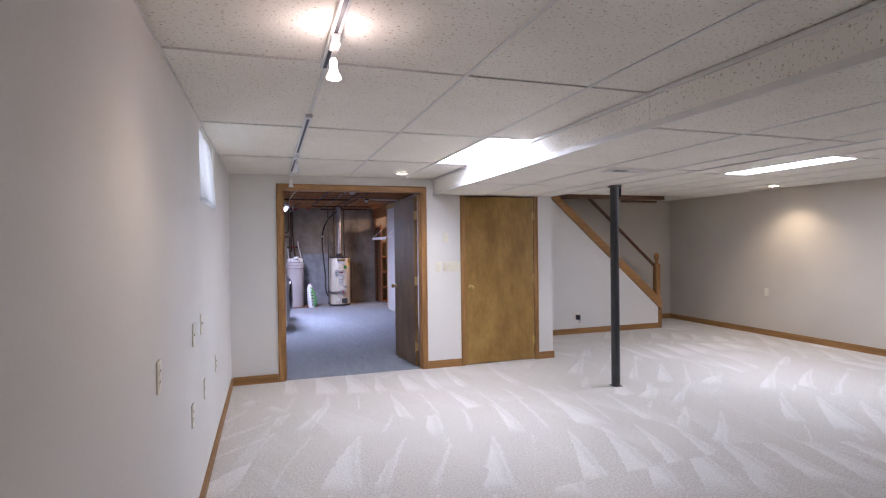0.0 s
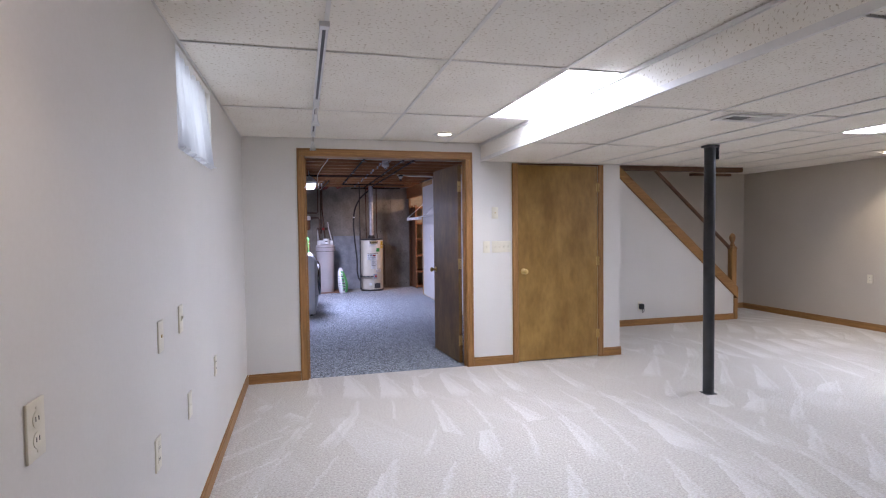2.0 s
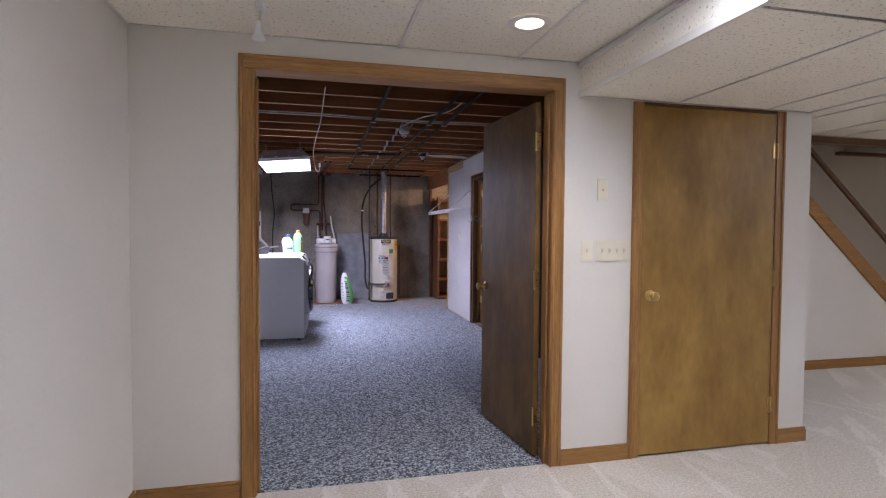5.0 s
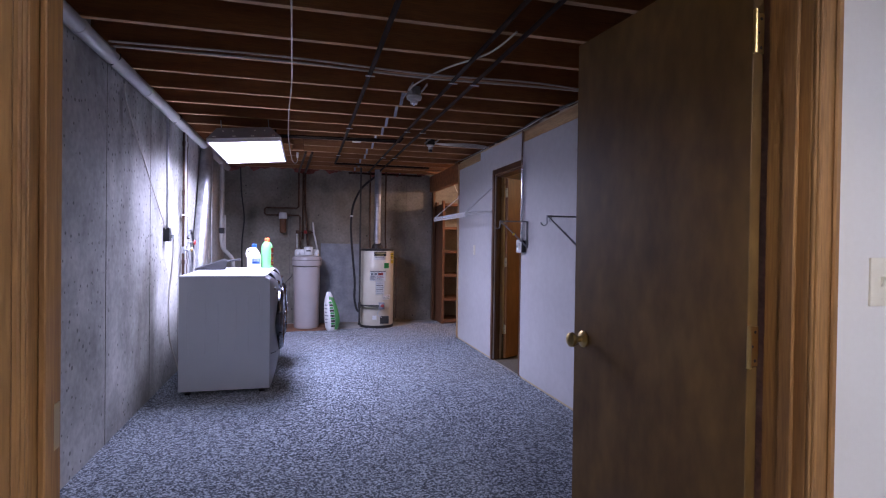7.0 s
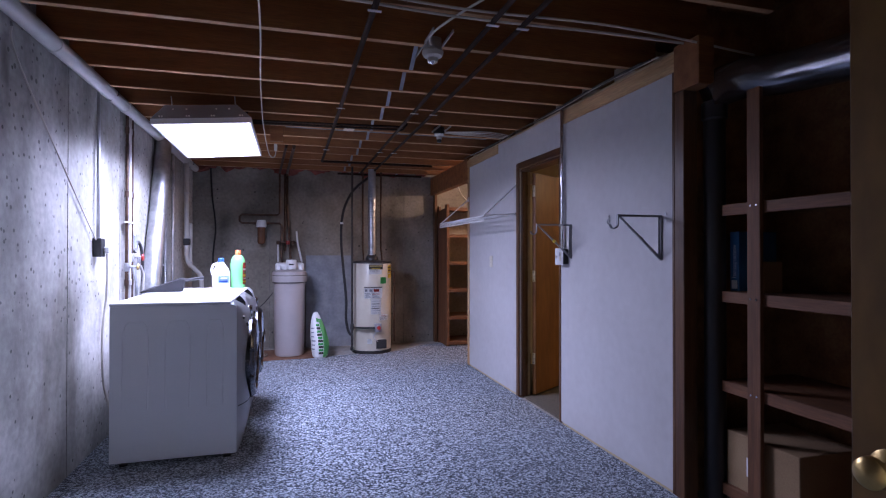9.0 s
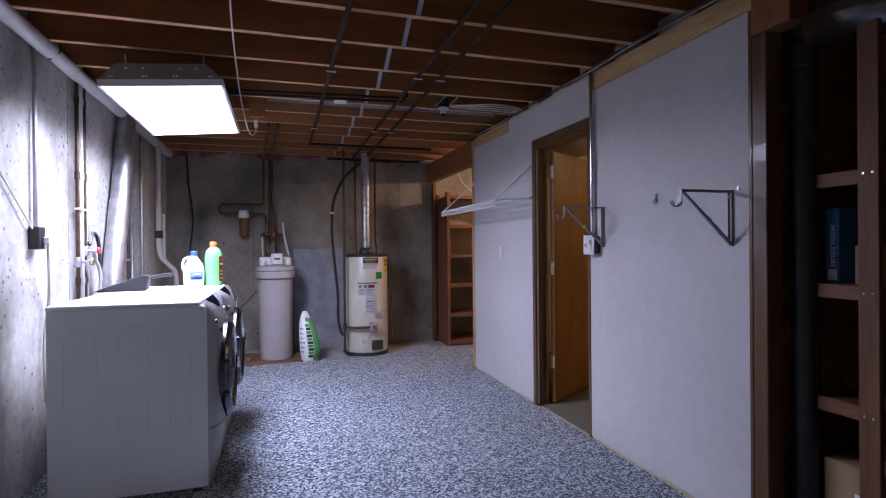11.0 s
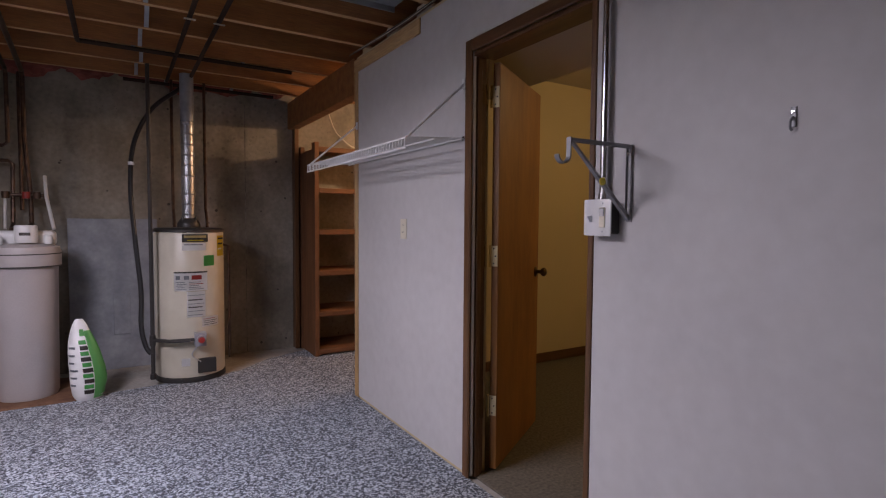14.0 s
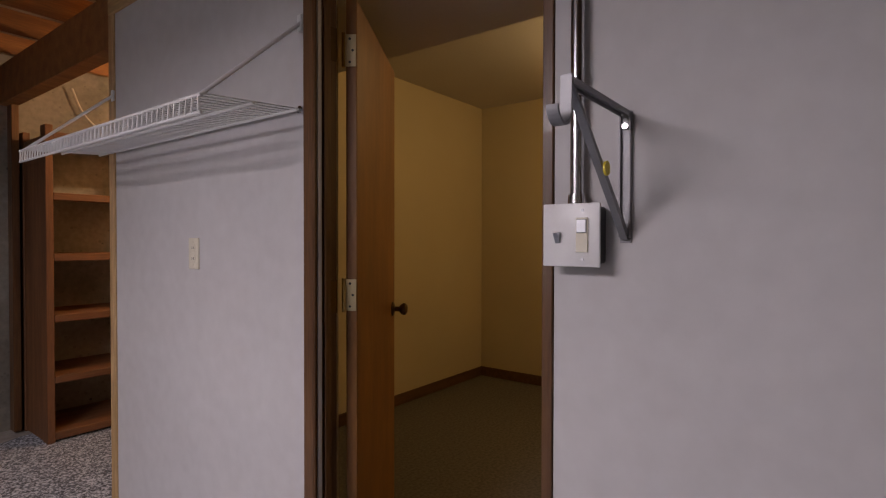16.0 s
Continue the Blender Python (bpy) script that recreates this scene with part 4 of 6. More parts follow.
for j in range(rows + 1):
    v = j / rows
    line = []
    for i in range(cols + 1):
        u = i / cols
        turn = u * 44 + 1.8 * math.sin(u * 7) + 0.5 * math.sin(v * 2.2 + u * 13)
        fold = 0.026 * math.sin(turn) + 0.007 * math.sin(turn * 2.3 + 1)
        flare = 0.30 + 0.70 * (1 - v) ** 0.8
        z = 1.742 + 0.010 * math.sin(turn + 0.8) + v * (2.18 - 1.742)
        y = 3.512 + (0.862 - 0.075 * v ** 0.7) * u + 0.010 * math.cos(turn) * flare
        line.append(bm.verts.new((-0.022 + fold * flare + 0.018 * (1 - v), y, z)))
    grid.append(line)
for j in range(rows):
    for i in range(cols):
        bm.faces.new((grid[j][i], grid[j][i + 1], grid[j + 1][i + 1], grid[j + 1][i]))
bmesh.ops.solidify(bm, geom=bm.faces[:], thickness=0.002)
cur = thing("curtain", "short white gathered curtain over the basement window", "curtain")
cloth = part("cloth", bm, CLOTH, cur)
hem = [(-0.003 + 0.026 * math.sin(q) + 0.003, 3.512 + 0.862 * k / 150 + 0.010 * math.cos(q), 1.744 + 0.010 * math.sin(q + 0.8))
       for k, q in ((k, k / 150 * 44 + 1.8 * math.sin(k / 150 * 7) + 0.5 * math.sin(k / 150 * 13)) for k in range(151))]
part("hem", tube(B(), hem, 0.004, 6), CLOTH, cloth, "stitched white hem")
part("rod", tube(B(), [(-0.03, 3.502, 2.165), (-0.03, 4.386, 2.165)], 0.007, 8), WHITE_PLASTIC, cur)


# ---- lounge: plates ----
def plate(at, face, gangs, kind, label, w=0.07):
    """A wall plate. face: the way it looks, one of x, -x, -y."""
    rz = {"x": 90, "-x": -90, "-y": 0}[face]
    t = thing("wall_plate", label, "outlet" if kind == "outlet" else "switch" if kind == "switch" else "plate", at, rz, group="wall plates")
    wide = w + 0.046 * (gangs - 1)
    part("cover", bx(B(), -wide / 2, wide / 2, -0.006, 0.0, -0.0575, 0.0575, 0.002, 2), PLATE, t)
    for g in range(gangs):
        x = (g - (gangs - 1) / 2) * 0.046
        if kind == "outlet":
            for dz in (-0.02, 0.02):
                o = part("socket", lathe(B(), [(0.0165, -0.0075), (0.0165, -0.006)], (x, 0, dz), "y", 16), PLATE, t)
                part("slot", bx(B(), x - 0.007, x - 0.005, -0.0082, -0.0074, dz - 0.003, dz + 0.006), INK, o)
                part("slot", bx(B(), x + 0.005, x + 0.007, -0.0082, -0.0074, dz - 0.003, dz + 0.006), INK, o)
        elif kind == "switch":
            part("toggle", prism(B(), [(-0.006, -0.012), (-0.006, 0.012), (-0.016, 0.012), (-0.013, 0.004)], x - 0.005, x + 0.005, "x"), PLATE, t)
        else:
            part("jack", lathe(B(), [(0.006, -0.009), (0.006, -0.006)], (x, 0, 0), "y", 12), BRASS if kind == "jack" else PLATE, t)
        for dz in (-0.042, 0.042):
            part("screw", lathe(B(), [(0.003, -0.007), (0.003, -0.006)], (x, 0, dz), "y", 8), PLATE, t)
    return t


plate((0, 2.165, 1.0), "x", 1, "outlet", "almond outlet at switch height on the off-white wall")
plate((0, 3.10, 1.0), "x", 1, "jack", "almond cable plate on the off-white wall")
plate((0, 3.43, 1.01), "x", 1, "switch", "almond light switch on the off-white wall")
plate((0, 3.02, 0.60), "x", 1, "outlet", "almond outlet on the off-white wall")
plate((0, 3.565, 0.60), "x", 1, "blank", "almond blank plate on the off-white wall")
plate((0, 4.285, 0.60), "x", 1, "outlet", "almond outlet on the off-white wall")
plate((0, 1.62, 0.33), "x", 1, "outlet", "almond outlet low on the off-white wall")
plate((2.373, 6.0, 1.53), "-y", 1, "jack", "small almond thermostat plate beside the doorway", 0.065)
plate((2.282, 6.0, 1.19), "-y", 1, "switch", "single almond light switch by the doorway")
plate((2.442, 6.0, 1.19), "-y", 4, "switch", "four-gang almond switch plate by the doorway")
plate((7.6, 6.2, 0.66), "-x", 1, "outlet", "almond outlet on the long wall")
o = plate((5.03, 7.4, 0.275), "-y", 1, "outlet", "outlet with a black plug-in charger under the stairs")
part("charger", bx(B(), -0.03, 0.03, -0.06, -0.0085, -0.045, 0.03, 0.006), BLACK, o, "black plug-in charger")
part("cord", tube(B(), curve_pts([(0.0, -0.05, -0.045), (0.01, -0.045, -0.09), (0.05, -0.02, -0.07), (0.04, -0.012, 0.0)]), 0.004, 6), BLACK, o)


# ---- utility: troffer hung from the joists ----
tro = thing("troffer_light", "fluorescent troffer hung under the joists, switched on", "ceiling light", (0.445, 10.55, 2.124))
tro.rotation_euler = (0, radians(TILT), 0)
part("diffuser", bx(B(), -0.29, 0.29, -0.62, 0.62, 0.0, 0.008), TROFFER_GLOW, tro, "glowing white diffuser")
bm = B()
for u0, u1, v0, v1 in ((-0.305, -0.2905, -0.635, 0.635), (0.2905, 0.305, -0.635, 0.635), (-0.29, 0.29, -0.635, -0.6205), (-0.29, 0.29, 0.6205, 0.635)):
    bx(bm, u0, u1, v0, v1, -0.004, 0.03)
part("frame", bm, ENAMEL, tro)
bm = B()
lo = [bm.verts.new(p) for p in ((-0.304, -0.634, 0.031), (0.304, -0.634, 0.031), (0.304, 0.634, 0.031), (-0.304, 0.634, 0.031))]
hi = [bm.verts.new(p) for p in ((-0.22, -0.60, 0.125), (0.22, -0.60, 0.125), (0.22, 0.60, 0.125), (-0.22, 0.60, 0.125))]
bm.faces.new(lo[::-1]), bm.faces.new(hi)
for k in range(4):
    bm.faces.new((lo[k], lo[(k + 1) % 4], hi[(k + 1) % 4], hi[k]))
part("housing", bm, ENAMEL_GREY, tro, "grey sheet-steel housing")
for u in (-0.25, -0.235, -0.09, -0.075, 0.06, 0.075, 0.235, 0.25):
    part("rivet", lathe(B(), [(0.006, -0.002), (0.006, 0.0)], (u, -0.632, 0.046), "y", 8), LABEL, tro)
for u in (-0.17, -0.09, 0.09, 0.17):
    part("rivet", lathe(B(), [(0.006, -0.002), (0.006, 0.0)], (u, -0.611, 0.095), "y", 8), LABEL, tro)
for y in (-0.46, 0.35):
    for x in (-0.2, 0.2):
        part("hanger", tube(B(), [(x, y, 0.12), (x, y, 0.22)], 0.004, 6), GALV, tro)


# ---- utility: front-loading washer and dryer ----
def machine(name, label, at):
    """Local axes: front looks along +x, width along y, 0.685 wide."""
    t = thing(name, label, "washing machine" if name == "washer" else "dryer", at, group="laundry machines")
    W, D, H = 0.685, 0.70, 0.955
    for y, s in ((0.0, -1),):
        for x0, x1 in ((0.07, 0.20), (0.30, 0.43), (0.53, 0.62)):
            pts = curve_pts([(x0, 0.003 * s, 0.34), (x0, 0.003 * s, 0.80), ((x0 + x1) / 2, 0.003 * s, 0.86), (x1, 0.003 * s, 0.80), (x1, 0.003 * s, 0.34)], 6)
            part("side_rib", tube(B(), [(p[0], y + 0.0025, p[2]) for p in pts], 0.0045, 8), ENAMEL, t)
    part("top", bx(B(), -0.005, D - 0.036, -0.002, W + 0.002, H + 0.001, H + 0.022, 0.008, 2), ENAMEL, t)
    # upright front with a receding kick, curling back into the top
    prof = ((0.012, 0.035), (0.040, 0.13), (0.058, 0.25), (0.068, 0.36), (0.072, 0.50), (0.070, 0.66), (0.060, 0.79), (0.044, 0.87), (0.018, 0.935), (-0.03, 0.977))
    part("cabinet", prism(B(), [(0.0, 0.035), (D - 0.001, 0.035), (D - 0.001, 0.92), (D - 0.008, 0.945), (D - 0.03, H), (0.0, H)], 0.001, W - 0.001, "y"), ENAMEL, t)

    def skin(u, k, lift=0.0):
        """A point of the front: u across, k along the profile rows."""
        i = min(int(k), len(prof) - 2)
        f = k - i
        px, pz = (prof[i][j] + (prof[i + 1][j] - prof[i][j]) * f for j in (0, 1))
        return (D + (px * (1 - abs(2 * u - 1) ** 4) if px > 0 else px) + lift, W * u, pz + lift * 0.3)

    def sheet(u0, u1, k0, k1, nu, nk, lift, thick, shape=None):
        bm = B()
        g = []
        for j in range(nk + 1):
            line = []
            for i in range(nu + 1):
                fu, fk = i / nu, j / nk
                if shape:
                    fk = 1 - (1 - fk) * shape(fu)
                line.append(bm.verts.new(skin(u0 + (u1 - u0) * fu, k0 + (k1 - k0) * fk, lift)))
            g.append(line)
        for j in range(nk):
            for i in range(nu):
                bm.faces.new((g[j][i], g[j][i + 1], g[j + 1][i + 1], g[j + 1][i]))
        bmesh.ops.solidify(bm, geom=bm.faces[:], thickness=thick)
        return bm

    part("front_panel", sheet(0, 1, 0, 9, 24, 27, 0.0, 0.004), ENAMEL_FRONT, t)
    part("kick_seam", sheet(0.015, 0.985, 2.62, 2.68, 18, 1, 0.0012, 0.001), INK, t)
    part("display", sheet(0.22, 0.70, 7.75, 8.95, 20, 6, 0.002, 0.001, lambda f: max(0.03, math.sin(math.pi * f) ** 0.8)), BLACK_GLASS, t, "dark crescent display")
    for u, k, r, m_ in ((0.13, 6.9, 0.011, BLACK), (0.77, 7.0, 0.030, CHROME), (0.90, 7.1, 0.014, CHROME), (0.70, 6.5, 0.007, DARK_CHROME), (0.77, 6.35, 0.007, DARK_CHROME), (0.84, 6.5, 0.007, DARK_CHROME)):
        p = skin(u, k)
        part("dial", lathe(B(), [(r, -0.01), (r, 0.006), (r * 0.8, 0.016 if r > 0.02 else 0.008), (0, 0.018 if r > 0.02 else 0.009)], p, "x", 18), m_, t)
    part("badge", sheet(0.17, 0.29, 6.05, 6.4, 8, 3, 0.0015, 0.001, lambda f: max(0.05, math.sin(math.pi * f) ** 0.5)), DARK_CHROME, t, "dark oval badge")
    # round door
    dz, dy, dx = 0.565, W / 2, D + 0.070
    door = part("door", lathe(B(), [(0.222, 0.016), (0.229, 0.028), (0.240, 0.031), (0.257, 0.022), (0.272, 0.004), (0.272, -0.04), (0.222, -0.04)], (dx, dy, dz), "x", 44, hollow=True), DARK_CHROME, t, "chrome porthole ring")
    part("glass", lathe(B(), [(0.2215, 0.014), (0.18, 0.020), (0.10, 0.025), (0.0, 0.027)], (dx, dy, dz), "x", 36), BLACK_GLASS, door, "dark round glass")
    part("inner_ring", lathe(B(), [(0.2225, 0.0175), (0.2255, 0.024), (0.2290, 0.0295), (0.2255, 0.0305)], (dx, dy, dz), "x", 40, hollow=True), CHROME, door)
    part("handle", bx(B(), dx + 0.018, dx + 0.044, dy + 0.222, dy + 0.25, dz - 0.055, dz + 0.055, 0.008, 2), CHROME, door)
    for sgn in (-0.09, 0.09):
        part("hinge", bx(B(), dx + 0.0, dx + 0.03, dy - 0.268, dy - 0.238, dz + sgn - 0.012, dz + sgn + 0.012, 0.004), DARK_CHROME, door)
    for x in (0.06, D - 0.06):
        for y in (0.06, W - 0.06):
            part("foot", lathe(B(), [(0.025, 0.0), (0.025, 0.012), (0.012, 0.014), (0.012, 0.032)], (x, y, 0), n=12), BLACK, t)
    return t


machine("dryer", "white front-loading dryer with chrome porthole", (-0.02, 9.70, 0))
machine("washer", "white front-loading washer with chrome porthole", (-0.02, 10.41, 0))


# ---- utility: water heater ----
wh = thing("water_heater", "cream gas water heater with labels and black top", "water heater", (2.02, 13.08, 0.0))
part("tank", lathe(B(), [(0.245, 0.04), (0.25, 0.05), (0.25, 1.13), (0.245, 1.14)], n=48), HEATER, wh)
part("top_cap", lathe(B(), [(0.246, 1.141), (0.256, 1.142), (0.256, 1.16), (0.24, 1.172), (0.0, 1.18)], n=48), IRON, wh, "black top cap")
part("base_ring", lathe(B(), [(0.24, 0.0), (0.254, 0.002), (0.254, 0.035), (0.245, 0.039)], n=48), IRON, wh, "black base ring")
bm = lathe(B(), [(0.085, 1.178), (0.085, 1.20), (0.075, 1.225), (0.055, 1.245)], n=20)
for k in range(4):
    a = math.pi / 4 + k * math.pi / 2
    tube(bm, [(0.08 * math.cos(a), 0.08 * math.sin(a), 1.175), (0.06 * math.cos(a), 0.06 * math.sin(a), 1.26)], 0.006, 6)
part("draft_hood", bm, IRON, wh)


def on_tank(name, a0, a1, z0, z1, material, parent, r=0.2515, label=""):
    """A patch wrapped on the tank; angles in degrees, 0 faces south."""
    bm = B()
    n = max(2, int(abs(a1 - a0) / 6))
    rows = [[bm.verts.new((rr * math.sin(radians(a0 + (a1 - a0) * k / n)), -rr * math.cos(radians(a0 + (a1 - a0) * k / n)), z)) for k in range(n + 1)] for z, rr in ((z0, r), (z1, r))]
    for k in range(n):
        bm.faces.new((rows[0][k], rows[0][k + 1], rows[1][k + 1], rows[1][k]))
    bmesh.ops.solidify(bm, geom=bm.faces[:], thickness=0.001)
    return part(name, bm, material, parent, label)


S = -17.0
brand = on_tank("brand_label", S, S + 42, 1.068, 1.128, INK, wh, label="black maker's label with gold print")
on_tank("label_bar", S + 3, S + 39, 1.100, 1.118, plain("gold_print", (0.62, 0.50, 0.24), 0.45), brand, 0.2528)
on_tank("label_bar", S + 8, S + 34, 1.078, 1.085, YELLOW, brand, 0.2528)
on_tank("paper_label", S, S + 38, 1.005, 1.060, LABEL, wh, label="small white paper label")
on_tank("label_bar", S + 3, S + 33, 1.045, 1.052, GALV_DULL, wh, 0.2528)
on_tank("energy_label", S + 62, S + 86, 0.955, 1.115, YELLOW, wh, label="yellow energy label")
for k in range(3):
    on_tank("label_bar", S + 64, S + 84 - 4 * k, 1.085 - 0.04 * k, 1.098 - 0.04 * k, INK if k < 2 else LABEL, wh, 0.2528)
on_tank("green_tag", S + 34, S + 54, 0.885, 0.965, GREEN_PRINT, wh, label="green inspection sticker")
main = on_tank("warning_label", S - 14, S + 40, 0.70, 0.845, LABEL, wh, label="white warning label with dark and red print")
on_tank("label_bar", S - 14, S + 40, 0.835, 0.846, INK, main, 0.2528)
on_tank("pictogram", S + 14, S + 30, 0.785, 0.818, RED, main, 0.2528, "red hazard pictogram")
on_tank("pictogram", S + 2, S + 10, 0.787, 0.816, GALV_DULL, main, 0.2528)
on_tank("pictogram", S - 11, S - 4, 0.787, 0.816, GALV_DULL, main, 0.2528)
for k in range(5):
    on_tank("label_line", S - 11 + (k % 2) * 2, S + 6 - (k % 3) * 3, 0.712 + 0.013 * k, 0.7165 + 0.013 * k, GALV_DULL, main, 0.2526)
    on_tank("label_line", S + 10, S + 33 - (k % 3) * 4, 0.712 + 0.013 * k, 0.7165 + 0.013 * k, RED if k == 3 else GALV_DULL, main, 0.2526)
lower = on_tank("instruction_label", S + 6, S + 36, 0.50, 0.695, LABEL, wh, label="white instruction label with dark bars")
for k, z in enumerate((0.665, 0.628, 0.60, 0.572, 0.545, 0.515)):
    on_tank("label_line", S + 8, S + 34 - 3 * (k % 2), z, z + (0.008 if k in (1, 3) else 0.004), INK if k in (1, 3) else GALV_DULL, lower, 0.2526)
side = on_tank("instruction_label", S + 30, S + 62, 0.42, 0.495, LABEL, wh)
for k in range(4):
    on_tank("label_line", S + 32, S + 58 - 4 * (k % 2), 0.432 + 0.015 * k, 0.436 + 0.015 * k, INK if k < 3 else RED, side, 0.2526)
on_tank("rating_plate", S - 4, S + 10, 0.13, 0.19, LABEL, wh)
bm = bx(B(), -0.005, 0.075, -0.335, -0.25, 0.29, 0.39, 0.006, 2)
lathe(bm, [(0.032, -0.365), (0.032, -0.335)], (0.035, 0, 0.345), "y", 16)
part("gas_valve", bm, ENAMEL_GREY, wh, "grey gas control valve")
part("valve_knob", lathe(B(), [(0.02, -0.385), (0.024, -0.366)], (0.035, 0, 0.345), "y", 14), RED, wh)
part("access_door", bx(B(), 0.02, 0.15, -0.262, -0.235, 0.07, 0.18, 0.003), IRON, wh, "black burner access door")
part("gas_pipe", tube(B(), [(0.0, -0.30, 0.34), (-0.17, -0.27, 0.34), (-0.235, -0.20, 0.34), (-0.25, -0.17, 0.34)], 0.012, 8), IRON, wh)
part("burner_tube", tube(B(), curve_pts([(0.02, -0.28, 0.29), (-0.02, -0.27, 0.22), (0.04, -0.265, 0.16)]), 0.005, 6), GALV, wh)

flue = thing("flue_pipe", "galvanised flue pipe rising from the water heater", "flue pipe", (2.02, 13.08, 1.25))
bm = tube(B(), [(0, 0, 0.0), (0, 0, 0.30), (0, 0, 0.745)], 0.048, 20)
for z in (0.02, 0.1, 0.18, 0.32, 0.4, 0.48, 0.56, 0.64, 0.72):
    lathe(bm, [(0.049, z), (0.052, z + 0.008), (0.049, z + 0.016)], n=20)
part("lower_section", bm, GALV, flue)
part("upper_section", tube(B(), [(0, 0, 0.747), (0, 0, 1.115)], 0.05, 20), GALV_DULL, flue, "dark upper flue")

# ---- utility: water softener ----
ws = thing("water_softener", "taupe plastic water softener with white control head", "water softener", (0.99, 13.06, 0.012))
part("tank", lathe(B(), [(0.168, 0.0), (0.177, 0.02), (0.189, 0.86), (0.191, 0.90)], n=40), SOFT_GREY, ws)
part("rim", lathe(B(), [(0.192, 0.90), (0.207, 0.905), (0.210, 0.99), (0.200, 1.03), (0.14, 1.05), (0.0, 1.055)], n=40), SOFT_GREY, ws)
for z_, r_ in ((0.901, 0.2075), (0.985, 0.2105)):
    part("seam", lathe(B(), [(r_ - 0.004, z_ - 0.005), (r_ + 0.0012, z_ - 0.003), (r_ + 0.0012, z_ + 0.003), (r_ - 0.004, z_ + 0.005)], n=40, hollow=True), INK, ws, "dark joint of the lid")
bm = bx(B(), -0.175, 0.175, 0.0, 0.15, 1.03, 1.14, 0.03, 3)
part("control_head", bm, WHITE_PLASTIC, ws, "white control head")
part("cup", lathe(B(), [(0.06, 1.06), (0.065, 1.075), (0.065, 1.17), (0.06, 1.178), (0, 1.18)], (0.02, -0.06, 0), n=24), WHITE_PLASTIC, ws, "white round valve cap")
part("cap_label", bx(B(), -0.01, 0.05, -0.1275, -0.1245, 1.11, 1.13), INK, ws)
for x in (-0.13, 0.14):
    part("knob", lathe(B(), [(0.025, 1.05), (0.028, 1.09), (0.02, 1.11), (0, 1.112)], (x, -0.06, 0), n=14), WHITE_PLASTIC, ws)
solid("floor_board", bx(B(), 0.60, 1.30, 12.78, 13.42, -0.012, 0.012, 0.003), shade("stained_board", (0.13, 0.06, 0.035), (0.22, 0.11, 0.06), scale=8, rough=0.8, fine=0.3), "reddish wooden board under the water softener", "board")


# ---- utility: bottles, tray and sheet on the machines ----
TOP = 0.9775
bl = thing("bleach_bottle", "white plastic bleach jug with a blue cap", "bottle", (0.437, 11.0, TOP))
part("body", lathe(B(), [(0.058, 0), (0.066, 0.01), (0.068, 0.05), (0.067, 0.125), (0.058, 0.155), (0.034, 0.195), (0.021, 0.214), (0.02, 0.225)], n=32, sx=1.05, sy=0.9), WHITE_PLASTIC, bl)
part("grip", tube(B(), curve_pts([(-0.026, 0, 0.207), (-0.060, 0, 0.195), (-0.074, 0, 0.16), (-0.070, 0, 0.115)]), 0.010, 8), WHITE_PLASTIC, bl)
part("cap", lathe(B(), [(0.024, 0.222), (0.024, 0.25), (0.021, 0.254), (0, 0.254)], n=20), BLUE_P, bl, "blue cap")


def wrap(name, a0, a1, z0, z1, rx, ry, material, parent, label=""):
    """A label wrapped on a bottle; angles in degrees, 0 faces south."""
    bm = B()
    ring = [[bm.verts.new((rx * math.sin(radians(a0 + (a1 - a0) * k / 10)), -ry * math.cos(radians(a0 + (a1 - a0) * k / 10)), z)) for k in range(11)] for z in (z0, z1)]
    for k in range(10):
        bm.faces.new((ring[0][k], ring[0][k + 1], ring[1][k + 1], ring[1][k]))
    bmesh.ops.solidify(bm, geom=bm.faces[:], thickness=0.0006)
    return part(name, bm, material, parent, label)


lab = wrap("label", -15, 62, 0.045, 0.105, 0.0725, 0.0622, plain("pale_blue_label", (0.25, 0.38, 0.70), 0.5), bl, "pale blue printed label")
wrap("label_stripe", -8, 52, 0.052, 0.066, 0.0735, 0.0632, BLUE_P, lab)
wrap("label_stripe", 2, 45, 0.080, 0.092, 0.0735, 0.0632, LABEL, lab)
gb = thing("cleaner_bottle", "bright green plastic cleaner bottle with an orange cap", "bottle", (0.567, 11.03, TOP))
part("body", lathe(B(), [(0.050, 0), (0.056, 0.01), (0.056, 0.15), (0.059, 0.20), (0.054, 0.235), (0.040, 0.265), (0.024, 0.280), (0.018, 0.286)], n=32, sx=1.04, sy=0.86), GREEN, gb)
part("cap", lathe(B(), [(0.024, 0.284), (0.024, 0.315), (0.021, 0.32), (0, 0.32)], n=20), ORANGE, gb, "orange cap")
lab = wrap("label", 42, 130, 0.03, 0.215, 0.0622, 0.0515, RED, gb, "red and yellow label")
for k, (z0, z1, m_) in enumerate(((0.045, 0.06, YELLOW), (0.075, 0.085, LABEL), (0.095, 0.115, YELLOW), (0.128, 0.136, GREEN_PRINT), (0.15, 0.165, LABEL), (0.178, 0.19, ORANGE))):
    wrap("label_stripe", 48 + 4 * (k % 2), 122 - 6 * (k % 3), z0, z1, 0.0632, 0.0525, m_, lab)
tr = thing("dustpan", "dark grey plastic dustpan lying on the dryer", "dustpan", (0.02, 10.72, TOP), 8)
bm = prism(B(), [(-0.12, 0.002), (0.17, 0.002), (0.19, 0.092), (0.15, 0.098), (-0.1, 0.010)], -0.14, 0.14, "y")
bmesh.ops.bevel(bm, geom=bm.edges[:], offset=0.004, segments=2, affect="EDGES")
part("pan", bm, TRAY, tr)
